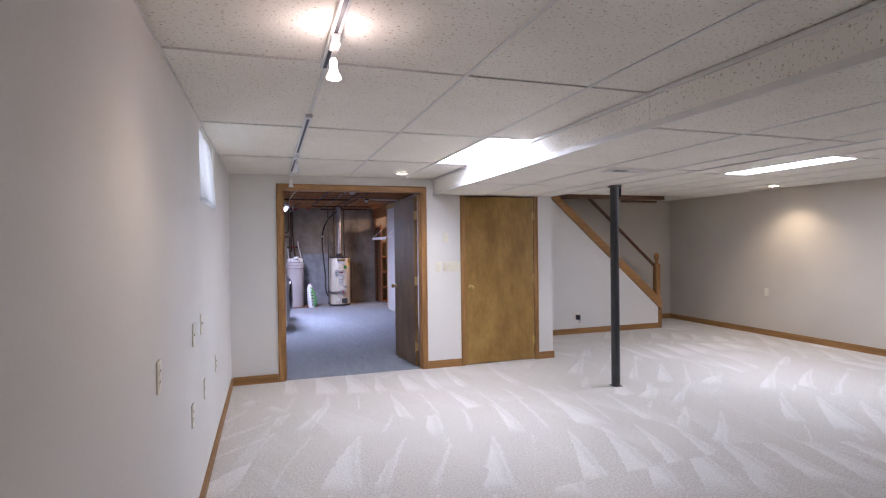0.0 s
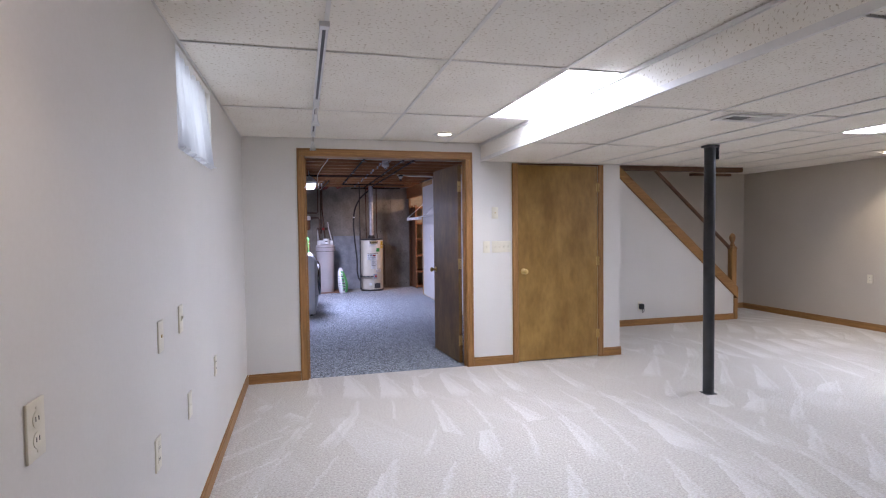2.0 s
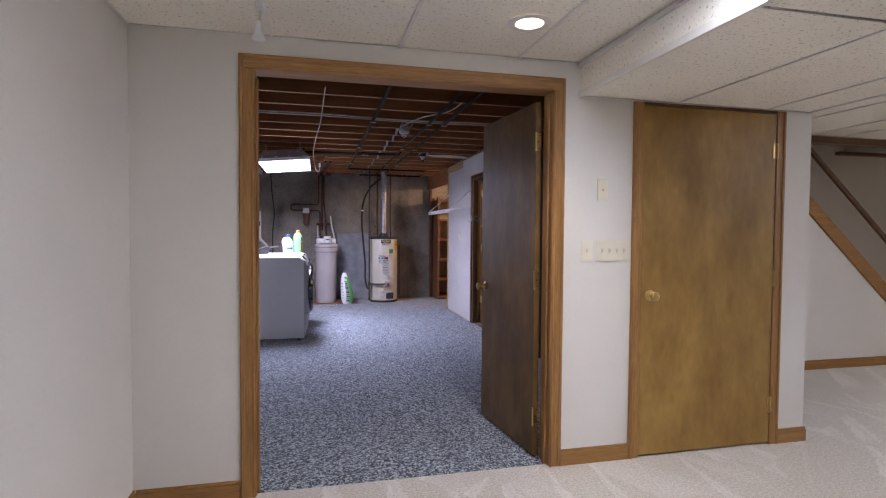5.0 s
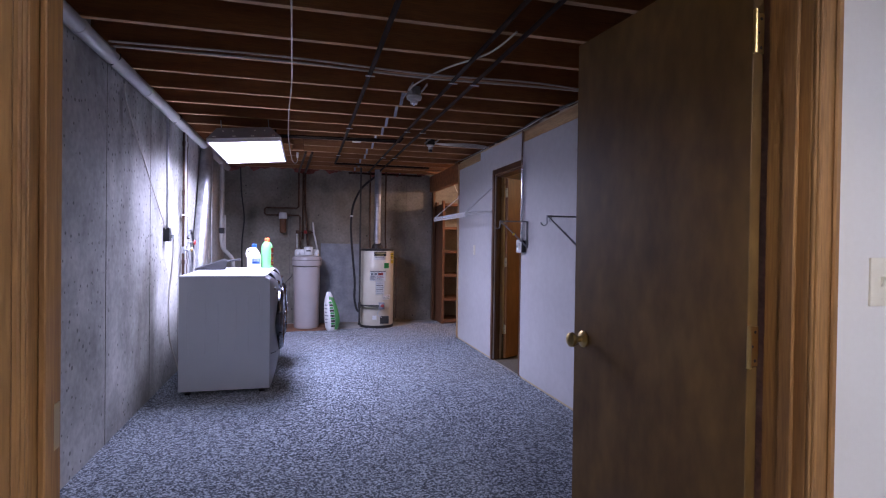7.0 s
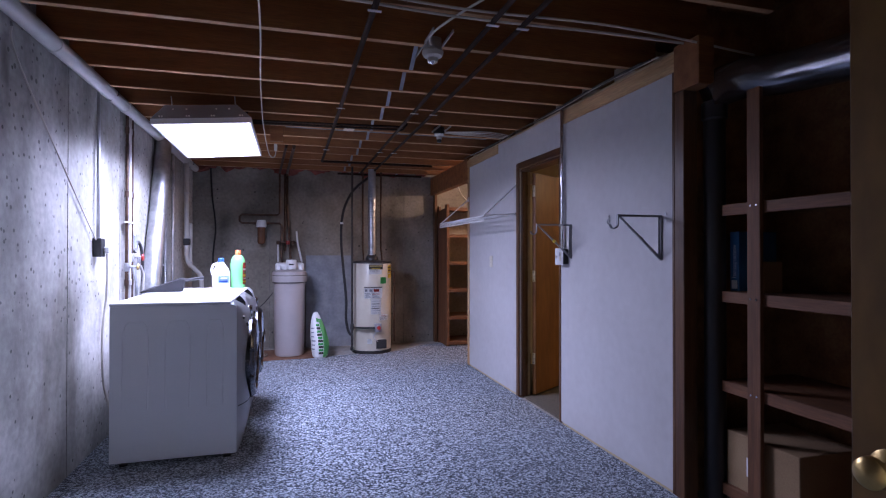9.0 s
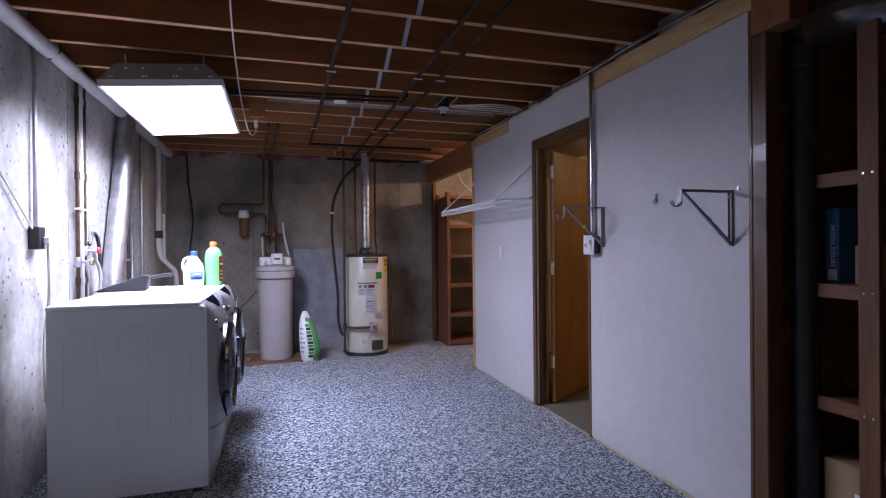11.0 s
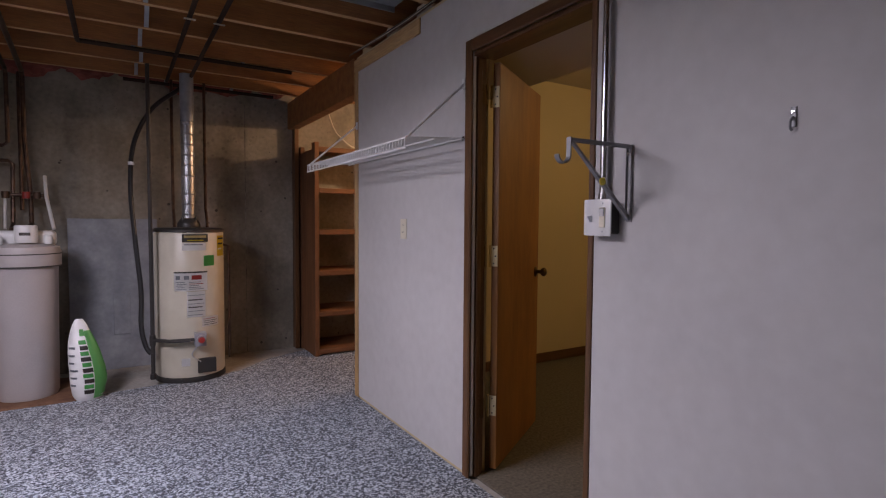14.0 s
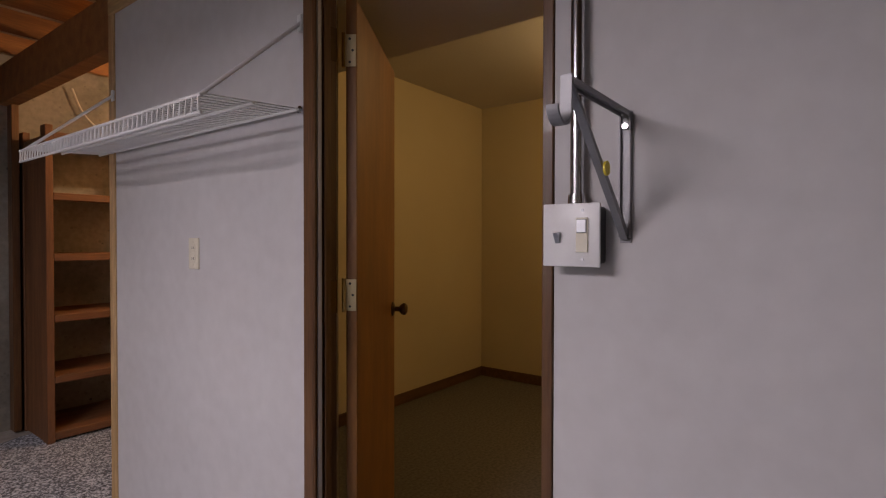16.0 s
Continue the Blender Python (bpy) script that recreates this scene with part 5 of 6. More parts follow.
part("handle", tube(B(), [(0.17, 0.03, 0.075), (0.26, 0.12, 0.088), (0.31, 0.18, 0.09)], [0.012, 0.012, 0.015], 10), TRAY, tr)
solid("paper_sheet", bx(B(), 0.0, 0.22, 0.0, 0.30, 0.0, 0.003), LABEL, "white spiral-bound paper sheets on the washer", "paper", (0.25, 10.50, TOP), -8)

# ---- utility: west wall services ----
bm = tube(B(), [(-0.165, 6.15, 2.345), (-0.165, 13.5, 2.345)], 0.042, 16)
for y in (7.4, 8.1, 9.3, 10.5, 11.7, 12.9):
    lathe(bm, [(0.0425, y), (0.046, y + 0.004), (0.046, y + 0.05), (0.0425, y + 0.054)], (-0.165, 0, 2.345), "y", 16)
dp = thing("drain_pipe", "pale plastic drain pipe along the top of the concrete wall", "pipe")
part("pipe", bm, PVC, dp)
for y in (6.9, 8.6, 10.2, 11.8, 13.1):
    part("strap", tube(B(), [(-0.21, y, 2.34), (-0.165, y, 2.298), (-0.118, y, 2.34), (-0.118, y, 2.37)], 0.004, 6), BLACK, dp)
ob_ = thing("outlet_box", "black surface-mounted outlet box with steel conduit", "outlet", (-0.22, 10.09, 1.31))
part("box", bx(B(), 0.0, 0.05, -0.04, 0.04, -0.06, 0.06, 0.004), BLACK, ob_)
part("conduit", tube(B(), [(0.022, -0.005, 0.06), (0.022, -0.005, 1.03)], 0.011, 10), GALV, ob_)
part("plug", bx(B(), 0.051, 0.085, 0.0, 0.03, -0.035, 0.005, 0.006), WHITE_PLASTIC, ob_, "white plug")
part("cord", tube(B(), curve_pts([(0.07, 0.015, -0.035), (0.06, 0.05, -0.15), (0.03, 0.13, -0.34), (0.02, 0.10, -0.52), (0.02, 0.09, -0.72), (0.03, 0.11, -0.95), (0.10, 0.13, -1.22), (0.16, 0.14, -1.29)]), 0.008, 8), CABLE, ob_, "pale power cord")
part("side_wire", tube(B(), curve_pts([(0.02, -0.04, 0.05), (0.012, -0.5, 0.42), (0.012, -1.05, 0.86), (0.02, -1.12, 0.98)]), 0.005, 6), CABLE, ob_)
for k, (y, r) in enumerate(((10.66, 0.011), (10.72, 0.016), (10.79, 0.011))):
    t = thing("water_line", "tarnished copper washer supply line with a valve" if k != 1 else "pale plastic drain riser between the supply lines", "pipe", (-0.185, y, 0), group="washer supply lines")
    part("pipe", tube(B(), [(0, 0, 2.36), (0, 0, 0.55)], r, 10), PVC if k == 1 else COPPER, t)
    for zc in (1.05, 1.72, 2.2):
        part("coupling", lathe(B(), [(r, zc - 0.025), (r + 0.004, zc - 0.022), (r + 0.004, zc + 0.022), (r, zc + 0.025)], n=12), PVC if k == 1 else COPPER, t)
    if k == 1:
        part("tie", bx(B(), -0.01, 0.022, -0.085, 0.09, 1.50, 1.512, 0.002), WHITE_PLASTIC, t, "white tie around the pipes")
        continue
    z = 1.17 + 0.035 * k
    bm = lathe(B(), [(0.016, z - 0.035), (0.02, z - 0.03), (0.02, z + 0.02), (0.016, z + 0.03)], n=12)
    tube(bm, [(0, 0, z), (0.075, 0.01, z)], 0.010, 8)
    tube(bm, [(0.045, 0.006, z), (0.05, 0.012, z - 0.05)], 0.012, 8)
    part("valve", bm, GALV, t)
    part("valve_wheel", lathe(B(), [(0.008, 0.066), (0.024, 0.070), (0.026, 0.076), (0.022, 0.083), (0.0, 0.085)], (0, 0.01, z), "x", 12), RED if k else BRASS, t)
    part("hose", tube(B(), curve_pts([(0.05, 0.012, z - 0.05), (0.06, 0.03 + 0.03 * k, z - 0.16), (0.05, 0.05 + 0.02 * k, z - 0.45), (0.08, 0.04, z - 0.7)]), 0.011, 8), PVC if k else GALV, t)
t = thing("shutoff_box", "grey shut-off box between the washer valves", "valve", (-0.22, 10.82, 1.36))
part("box", bx(B(), 0.0, 0.05, -0.03, 0.03, -0.06, 0.06, 0.004), ENAMEL_GREY, t)
part("cover", bx(B(), 0.0505, 0.055, -0.024, 0.024, -0.05, 0.05, 0.002), GALV_DULL, t)
t = thing("drain_hose", "black washer drain hose hooked on the wall", "hose", (-0.2, 10.92, 0))
part("hose", tube(B(), curve_pts([(0.03, -0.10, 1.28), (0.03, -0.02, 1.36), (0.04, 0.05, 1.30), (0.05, 0.05, 1.1), (0.07, 0.0, 0.7)]), 0.012, 8), BLACK, t)
t = thing("dryer_duct", "shiny galvanised dryer vent duct rising along the concrete wall", "duct", (0, 0, 0))
bm = tube(B(), [(-0.14, 11.17, 0.70), (-0.14, 11.20, 1.0), (-0.14, 11.42, 1.62)], 0.072, 20)
lathe(bm, [(0.073, -0.01), (0.077, 0.0), (0.073, 0.01)], (-0.14, 11.42, 1.62), "z", 20)
part("lower_section", bm, GALV, t)
part("upper_section", tube(B(), [(-0.14, 11.42, 1.62), (-0.14, 11.63, 2.26), (-0.15, 11.66, 2.36)], 0.068, 20), GALV, t)
for name, label, y, x, r, z0, m_ in (("conduit", "ribbed flexible steel conduit on the concrete wall", 12.02, -0.2, 0.010, 0.9, GALV), ("conduit", "thin steel conduit on the concrete wall", 12.37, -0.2, 0.012, 0.3, GALV),
                                     ("gas_line", "dark iron pipe on the concrete wall", 11.86, -0.19, 0.012, 0.2, IRON), ("standpipe", "white plastic standpipe on the concrete wall", 12.84, -0.15, 0.026, 1.25, PVC),
                                     ("standpipe", "short grey plastic standpipe", 12.98, -0.13, 0.02, 1.1, PVC)):
    t = thing(name, label, "pipe", (x, y, 0), group="wall pipes")
    top = 1.62 if y > 12.9 else 2.36
    if y == 12.02:
        rows_ = int((top - z0) / 0.007)
        part("pipe", lathe(B(), [(0.0165 if k % 2 else 0.0125, z0 + (top - z0) * k / rows_) for k in range(rows_ + 1)], n=10), m_, t, "ribbed steel armour")
    else:
        part("pipe", tube(B(), [(0, 0, z0), (0, 0, top)], r, 10), m_, t)
    for z in (1.15, 1.95):
        if z0 < z < top:
            part("clip", bx(B(), -0.02, r + 0.002, -r - 0.006, r + 0.006, z, z + 0.02, 0.002), GALV, t)
t = thing("standpipe_trap", "dark pipe trap with a black joint", "pipe", (-0.13, 12.9, 0))
part("elbow", tube(B(), curve_pts([(-0.02, -0.06, 1.27), (0.0, -0.05, 1.16), (0.06, 0.02, 1.08), (0.12, 0.05, 0.96), (0.13, 0.05, 0.5)]), 0.024, 12), PVC, t)
part("joint", bx(B(), -0.05, 0.02, -0.09, -0.03, 1.36, 1.44, 0.006), BLACK, t)
t = thing("wall_cable", "dark cable hanging down the concrete wall", "cable", (0, 0, 0))
part("cable", tube(B(), curve_pts([(0.0, 13.62, 2.38), (0.02, 13.62, 2.0), (0.06, 13.63, 1.6), (0.03, 13.62, 1.2), (0.05, 13.62, 0.5)]), 0.010, 8), BLACK, t)

# ---- utility: plumbing over the softener ----
t = thing("softener_plumbing", "tarnished copper plumbing loop above the water softener", "pipes", (0, 0, 0))
part("riser", tube(B(), [(0.955, 11.74, 2.55), (0.955, 11.74, 2.345), (0.86, 13.48, 2.335), (0.86, 13.52, 2.30), (0.86, 13.52, 1.80), (0.83, 13.52, 1.775), (0.39, 13.52, 1.775), (0.362, 13.52, 1.75), (0.362, 13.52, 1.69), (0.39, 13.52, 1.665), (0.53, 13.52, 1.665)], 0.014, 10), COPPER, t)
part("return", tube(B(), [(0.73, 13.52, 1.665), (0.86, 13.52, 1.665), (0.885, 13.52, 1.64), (0.885, 13.45, 1.20), (0.90, 13.25, 1.16)], 0.014, 10), COPPER, t)
part("down_pipe", tube(B(), [(1.031, 11.75, 2.55), (1.031, 11.75, 2.345), (0.955, 13.49, 2.335), (0.955, 13.53, 2.30), (0.955, 13.53, 1.85), (0.985, 13.5, 1.45), (1.0, 13.40, 1.2), (1.0, 13.25, 1.16)], 0.016, 10), COPPER, t)
part("down_pipe", tube(B(), [(0.925, 13.58, 2.40), (0.925, 13.58, 1.3)], 0.013, 10), COPPER, t)
part("cross_pipe", tube(B(), [(0.84, 13.47, 1.41), (1.08, 13.47, 1.41)], 0.013, 10), COPPER, t)
for x in (0.845, 0.965, 1.03):
    part("valve", lathe(B(), [(0.024, 1.385), (0.026, 1.41), (0.024, 1.435)], (x, 13.46, 0), n=12), RED if x > 0.9 and x < 1 else COPPER, t)
part("drain_stick", tube(B(), [(1.075, 13.5, 1.56), (1.09, 13.42, 1.40), (1.14, 13.3, 1.16)], 0.012, 8), WHITE_PLASTIC, t, "white plastic tube")
part("supply_tube", tube(B(), [(0.84, 13.48, 1.39), (0.845, 13.4, 1.16)], 0.010, 8), WHITE_PLASTIC, t)
f = thing("water_filter", "inline water filter with white head and brown sump", "water filter", (0.632, 13.50, 1.665))
part("head", lathe(B(), [(0.04, 0.04), (0.055, 0.035), (0.06, 0.0), (0.06, -0.05), (0.052, -0.055)], n=24), WHITE_PLASTIC, f)
for k in range(12):
    a = k * math.pi / 6
    part("rib", bx(B(), 0.058 * math.cos(a) - 0.004, 0.058 * math.cos(a) + 0.004, 0.058 * math.sin(a) - 0.004, 0.058 * math.sin(a) + 0.004, -0.05, 0.0), WHITE_PLASTIC, f)
part("sump", lathe(B(), [(0.05, -0.056), (0.05, -0.24), (0.042, -0.265), (0.02, -0.28), (0, -0.282)], n=24), plain("amber_sump", (0.16, 0.075, 0.04), 0.25), f, "brown translucent sump")
part("arm", tube(B(), [(-0.10, 0.02, 0), (0.10, 0.02, 0)], 0.02, 10), COPPER, f)
t = thing("drain_line", "thin dark tube from the softener to the wall", "tube", (0, 0, 0))
part("tube", tube(B(), curve_pts([(0.79, 13.06, 0.78), (0.66, 13.25, 0.62), (0.5, 13.45, 0.50), (0.42, 13.6, 0.48)]), 0.005, 6), BLACK, t)

# ---- utility: pipes round the water heater ----
t = thing("gas_pipe", "black iron gas pipe with a drip leg by the heater", "pipe", (1.745, 12.9, 0))
part("pipe", tube(B(), [(0, 0, 2.36), (0, 0, 0.06)], 0.014, 10), IRON, t)
part("tee", lathe(B(), [(0.02, 0.30), (0.022, 0.34), (0.02, 0.38)], n=12), IRON, t)
part("cap", lathe(B(), [(0.02, 0.05), (0.022, 0.06), (0.02, 0.09)], n=12), IRON, t)
part("branch", tube(B(), [(0, 0, 0.34), (0.12, -0.12, 0.34), (0.24, -0.14, 0.34)], 0.012, 10), IRON, t)
t = thing("gas_hose", "black flexible hose arching down beside the water heater", "hose", (0, 0, 0))
part("hose", tube(B(), curve_pts([(2.06, 13.2, 2.33), (1.95, 13.16, 2.24), (1.78, 13.15, 2.08), (1.66, 13.15, 1.82), (1.63, 13.15, 1.5), (1.65, 13.08, 1.1), (1.68, 13.0, 0.7), (1.675, 12.95, 0.45), (1.70, 12.92, 0.30), (1.735, 12.9, 0.24)], 8), 0.017, 10), BLACK, t)
part("clamp", lathe(B(), [(0.02, -0.012), (0.022, 0), (0.02, 0.012)], (1.637, 13.15, 1.66), "z", 14), LABEL, t, "pale clamp")
for x, y, m_ in ((1.93, 13.3, COPPER), (2.17, 13.28, COPPER)):
    t = thing("heater_water_line", "copper water line rising from the water heater", "pipe", (x, y, 0), group="heater water lines")
    part("pipe", tube(B(), [(0, -0.08, 1.17), (0, -0.06, 1.25), (0, 0, 1.33), (0, 0, 2.36)], 0.012, 10), m_, t)
t = thing("relief_pipe", "copper relief pipe at the side of the heater", "pipe", (2.285, 13.02, 0))
part("pipe", tube(B(), [(-0.03, 0, 1.04), (0.015, 0, 1.03), (0.018, 0, 0.12)], 0.011, 10), COPPER, t)
t = solid("steel_sheet", bx(B(), 1.20, 1.83, 13.60, 13.606, -0.01, 1.24, 0.001), GALV_DULL, "dull blue-grey sheet leaning on the concrete wall", "sheet")
solid("wall_patch", bx(B(), 1.50, 1.62, 13.59, 13.5995, 0.28, 0.62, 0.002), GALV_DULL, "small grey metal plate on the sheet", "plate")
SACK = ((0.0, 0.070, 0.055), (0.06, 0.090, 0.075), (0.2, 0.105, 0.088), (0.4, 0.106, 0.086), (0.6, 0.092, 0.070), (0.75, 0.074, 0.048), (0.87, 0.054, 0.026), (0.94, 0.040, 0.012), (1.0, 0.022, 0.006))


def sack_point(a, v, lift=0.0):
    """A point of the bag's skin: a is degrees round from the south, v the height from 0 to 1."""
    i = next(k for k in range(len(SACK) - 1) if v <= SACK[k + 1][0])
    f = (v - SACK[i][0]) / (SACK[i + 1][0] - SACK[i][0])
    w, d = (SACK[i][k] + (SACK[i + 1][k] - SACK[i][k]) * f + lift for k in (1, 2))
    r = radians(a)
    crease = 1 + 0.05 * noise.noise(Vector((math.sin(r) * 2.2, math.cos(r) * 2.2, v * 9)))
    return (w * math.sin(r) * crease - 0.035 * v + 0.012 * math.sin(v * 5), -d * math.cos(r) * crease + 0.07 * v * v, 0.545 * v)


def on_sack(name, a0, a1, v0, v1, material, parent, lift=0.002, n=8, m=8, close=False):
    bm = B()
    g = [[bm.verts.new(sack_point(a0 + (a1 - a0) * i / n, v0 + (v1 - v0) * j / m, lift)) for i in range(n if close else n + 1)] for j in range(m + 1)]
    for a, b in zip(g, g[1:]):
        for k in range(n):
            q = (k + 1) % n if close else k + 1
            bm.faces.new((a[k], a[q], b[q], b[k]))
    if close:
        bm.faces.new(g[0][::-1]), bm.faces.new(g[-1])
    else:
        bmesh.ops.solidify(bm, geom=bm.faces[:], thickness=0.0006)
    return part(name, bm, material, parent)


bag = thing("salt_bag", "white and green plastic bag of softener salt leaning by the softener", "bag", (1.345, 12.80, 0.0))
sack = on_sack("sack", 0, 360, 0.0, 1.0, WHITE_PLASTIC, bag, 0.0, 32, 30, True)
on_sack("green_print", 22, 110, 0.03, 0.86, GREEN, sack, n=10, m=16)
on_sack("green_print", -4, 21.5, 0.80, 0.88, GREEN, sack, n=4, m=4)
for k in range(10):
    on_sack("letter_bar", -12 + (k % 3), 20 - 2 * (k % 2), 0.10 + 0.067 * k, 0.150 + 0.067 * k, GREEN_PRINT if k % 2 else INK, sack, 0.004, 4, 2)
for k in range(6):
    on_sack("side_print", -66 + 3 * (k % 2), -38 + 5 * (k % 3), 0.2 + 0.09 * k, 0.225 + 0.09 * k, GALV_DULL, sack, 0.003, 4, 2)
ex = thing("fire_extinguisher", "red fire extinguisher standing by the concrete wall", "fire extinguisher", (0.43, 13.42, -0.012))
part("cylinder", lathe(B(), [(0.05, 0), (0.055, 0.01), (0.055, 0.46), (0.042, 0.52), (0.02, 0.545)], n=24), RED, ex)
bm = tube(B(), [(0, 0, 0.545), (0, 0, 0.60)], 0.016, 10)
bx(bm, -0.05, 0.06, -0.012, 0.012, 0.595, 0.615, 0.003)
part("valve", bm, BLACK, ex)
part("hose", tube(B(), curve_pts([(0.03, 0, 0.58), (0.075, 0, 0.54), (0.075, 0, 0.3), (0.07, 0, 0.15)]), 0.009, 8), CHROME, ex)
cab = thing("floor_cabinet", "low blue-grey cabinet with a bare wooden edge beside the washer", "cabinet", (0.06, 12.80, -0.012))
part("body", bx(B(), 0.0, 0.372, 0.012, 0.30, 0.0, 0.885, 0.003), STUD["z"], cab, "bare wooden side")
part("door", bx(B(), 0.004, 0.364, -0.006, 0.0115, 0.05, 0.88, 0.003), shade("blue_grey_laminate", (0.10, 0.115, 0.14), (0.13, 0.145, 0.17), scale=3, rough=0.25), cab, "blue-grey door")
part("kick", bx(B(), 0.01, 0.36, 0.0, 0.0115, 0.0, 0.049), INK, cab)
solid("plastic_tube", tube(B(), [(0.50, 12.95, 0.30), (0.62, 12.80, 0.012)], 0.013, 10), WHITE_PLASTIC, "white plastic tube leaning by the softener", "tube")
t = thing("coiled_hose", "loose coil of brown hose on the concrete floor", "hose", (0.60, 12.98, 0.0))
rnd = random.Random(9)
pts = [(0.11 * math.cos(a * 0.8) * (1 + 0.2 * math.sin(a * 0.31)), 0.08 * math.sin(a * 0.8), 0.012 + 0.006 * (a % 5)) for a in range(0, 34)]
part("hose", tube(B(), curve_pts(pts, 4), 0.011, 8), shade("brown_rubber", (0.10, 0.07, 0.05), (0.18, 0.13, 0.09), scale=10, rough=0.7), t)

# ---- utility: wire shelf ----
SH0, SH1, SW, SF, SZ = 10.58, 12.02, 2.952, 2.645, 1.628
t = thing("wire_shelf", "white coated wire closet shelf fixed to the panelboard", "shelf", (0, 0, 0))
RS = SH0
bm = B()
for x, z, y0 in ((SW - 0.01, SZ, SH0), (SF, SZ - 0.02, RS), (SF, SZ - 0.065, RS), (SF + 0.15, SZ - 0.012, SH0)):
    tube(bm, [(x, y0, z), (x, SH1, z)], 0.0048, 8)
part("rail", bm, WHITE_PLASTIC, t)
bm = B()
n_ = 46
lip = B()
for k in range(n_ + 1):
    y = SH0 + 0.01 + (SH1 - SH0 - 0.02) * k / n_
    tube(bm, [(SW - 0.01, y, SZ + 0.004), (SF, y, SZ - 0.016)], 0.0021, 5, False)
    tube(lip, [(SF, y, SZ - 0.015), (SF - 0.003, y, SZ - 0.066)], 0.0032, 5, False)
tagged(part("wire_lip", lip, WHITE_PLASTIC, t), kind="stuff")
tagged(part("wire_grid", bm, WHITE_PLASTIC, t), kind="stuff")
for y, yf in ((SH0, SH0 + 0.02), (11.90, SH1 - 0.02)):
    part("brace", tube(B(), [(SW, y, 1.885), (SF + 0.005, yf, SZ - 0.02)], 0.006, 8), WHITE_PLASTIC, t)
    part("clip", bx(B(), SW - 0.004, SW + 0.007, y - 0.008, y + 0.012, 1.86, 1.91, 0.002), WHITE_PLASTIC, t)
part("end_clip", lathe(B(), [(0.012, -0.012), (0.012, 0.0)], (SW + 0.008, SH0, SZ), "x", 12), CHROME, t)


# ---- utility: rod brackets, hook, switch box ----
def bracket(y):
    t = thing("rod_bracket", "steel closet-rod bracket with an open hook, empty", "bracket", (2.96, y, 0), group="rod brackets")
    bm = bx(B(), -0.004, 0.0, -0.011, 0.011, 1.235, 1.485, 0.001)
    for u in (-0.011, 0.008):
        bx(bm, -0.012, -0.0035, u, u + 0.003, 1.245, 1.478, 0.0008)
    part("wall_leg", bm, ZINC, t)
    bm = bx(B(), -0.272, -0.0045, -0.009, 0.009, 1.480, 1.484, 0.001)
    for u in (-0.009, 0.006):
        bx(bm, -0.268, -0.0125, u, u + 0.003, 1.473, 1.4805, 0.0008)
    part("arm", bm, ZINC, t)
    part("strut", prism(B(), [(-0.266, 1.472), (-0.257, 1.472), (-0.003, 1.252), (-0.004, 1.241), (-0.012, 1.241)], -0.0065, 0.0065, "y"), ZINC, t)
    lug = prism(B(), [(-0.128, 1.352), (-0.118, 1.344), (-0.118, 1.362), (-0.124, 1.366)], -0.004, 0.004, "y")
    part("lug", lug, ZINC, t)
    outer = [(-0.273 - 0.026 + 0.026 * math.cos(a), 1.432 + 0.026 * math.sin(a)) for a in (radians(q) for q in range(0, -181, -15))]
    inner = [(-0.299 + 0.021 * math.cos(a), 1.432 + 0.021 * math.sin(a)) for a in (radians(q) for q in range(-180, 1, 15))]
    part("hook", prism(B(), [(-0.273, 1.486)] + outer + inner + [(-0.277, 1.486)], -0.009, 0.009, "y"), ZINC, t, "wide pale steel rod hook")
    for z in (1.25, 1.455):
        part("screw", lathe(B(), [(0.006, -0.012), (0.007, -0.008)], (0, 0, z), "x", 8), CHROME, t)
    return t


bracket(8.64)
b2 = bracket(9.615)
part("tag", lathe(B(), [(0.0125, -0.002), (0.0125, 0.002)], (-0.145, -0.014, 1.36), "y", 10), YELLOW, b2, "small yellow sticker")
t = thing("wall_hook", "small steel hook screwed to the panelboard", "hook", (2.96, 9.13, 1.49))
part("plate", bx(B(), -0.004, 0, -0.007, 0.007, -0.02, 0.03, 0.001), ZINC, t)
part("prong", tube(B(), curve_pts([(-0.004, 0, 0.005), (-0.016, 0, -0.006), (-0.017, 0, -0.022), (-0.008, 0, -0.028)]), 0.0032, 8), ZINC, t)
part("screw", lathe(B(), [(0.004, -0.007), (0.005, -0.004)], (0, 0, 0.018), "x", 8), CHROME, t)
solid("wall_screw", lathe(B(), [(0.008, -0.006), (0.006, 0.0)], (0, 0, 0), "x", 10), GALV, "steel screw head standing out of the panelboard", "screw", (2.96, 8.60, 1.49))
sb = thing("switch_box", "white two-gang switch box with steel conduit", "switch", (2.96, 9.705, 1.25))
part("box", bx(B(), -0.045, 0.0, -0.052, 0.052, -0.055, 0.055, 0.004), IRON, sb, "dark steel box")
part("cover", bx(B(), -0.052, -0.0455, -0.058, 0.058, -0.061, 0.061, 0.002, 2), WHITE_PLASTIC, sb)
part("toggle", prism(B(), [(-0.053, -0.016), (-0.053, 0.006), (-0.066, 0.004), (-0.06, -0.006)], 0.021, 0.031, "y"), GALV, sb)
part("dimmer", bx(B(), -0.056, -0.0523, -0.036, -0.012, -0.033, 0.033, 0.001), PLATE, sb, "almond timer switch insert")
part("dimmer_button", bx(B(), -0.059, -0.0562, -0.034, -0.014, 0.004, 0.03, 0.001), GALV, sb)
for dz in (-0.047, 0.047):
    part("screw", lathe(B(), [(0.003, -0.0535), (0.003, -0.052)], (0, -0.024, dz), "x", 8), GALV, sb)
bm = tube(B(), [(-0.022, 0.0, 0.055), (-0.022, 0.0, 1.085)], 0.0135, 16)
lathe(bm, [(0.018, 0.056), (0.018, 0.066), (0.017, 0.08)], (-0.022, 0, 0), n=14)
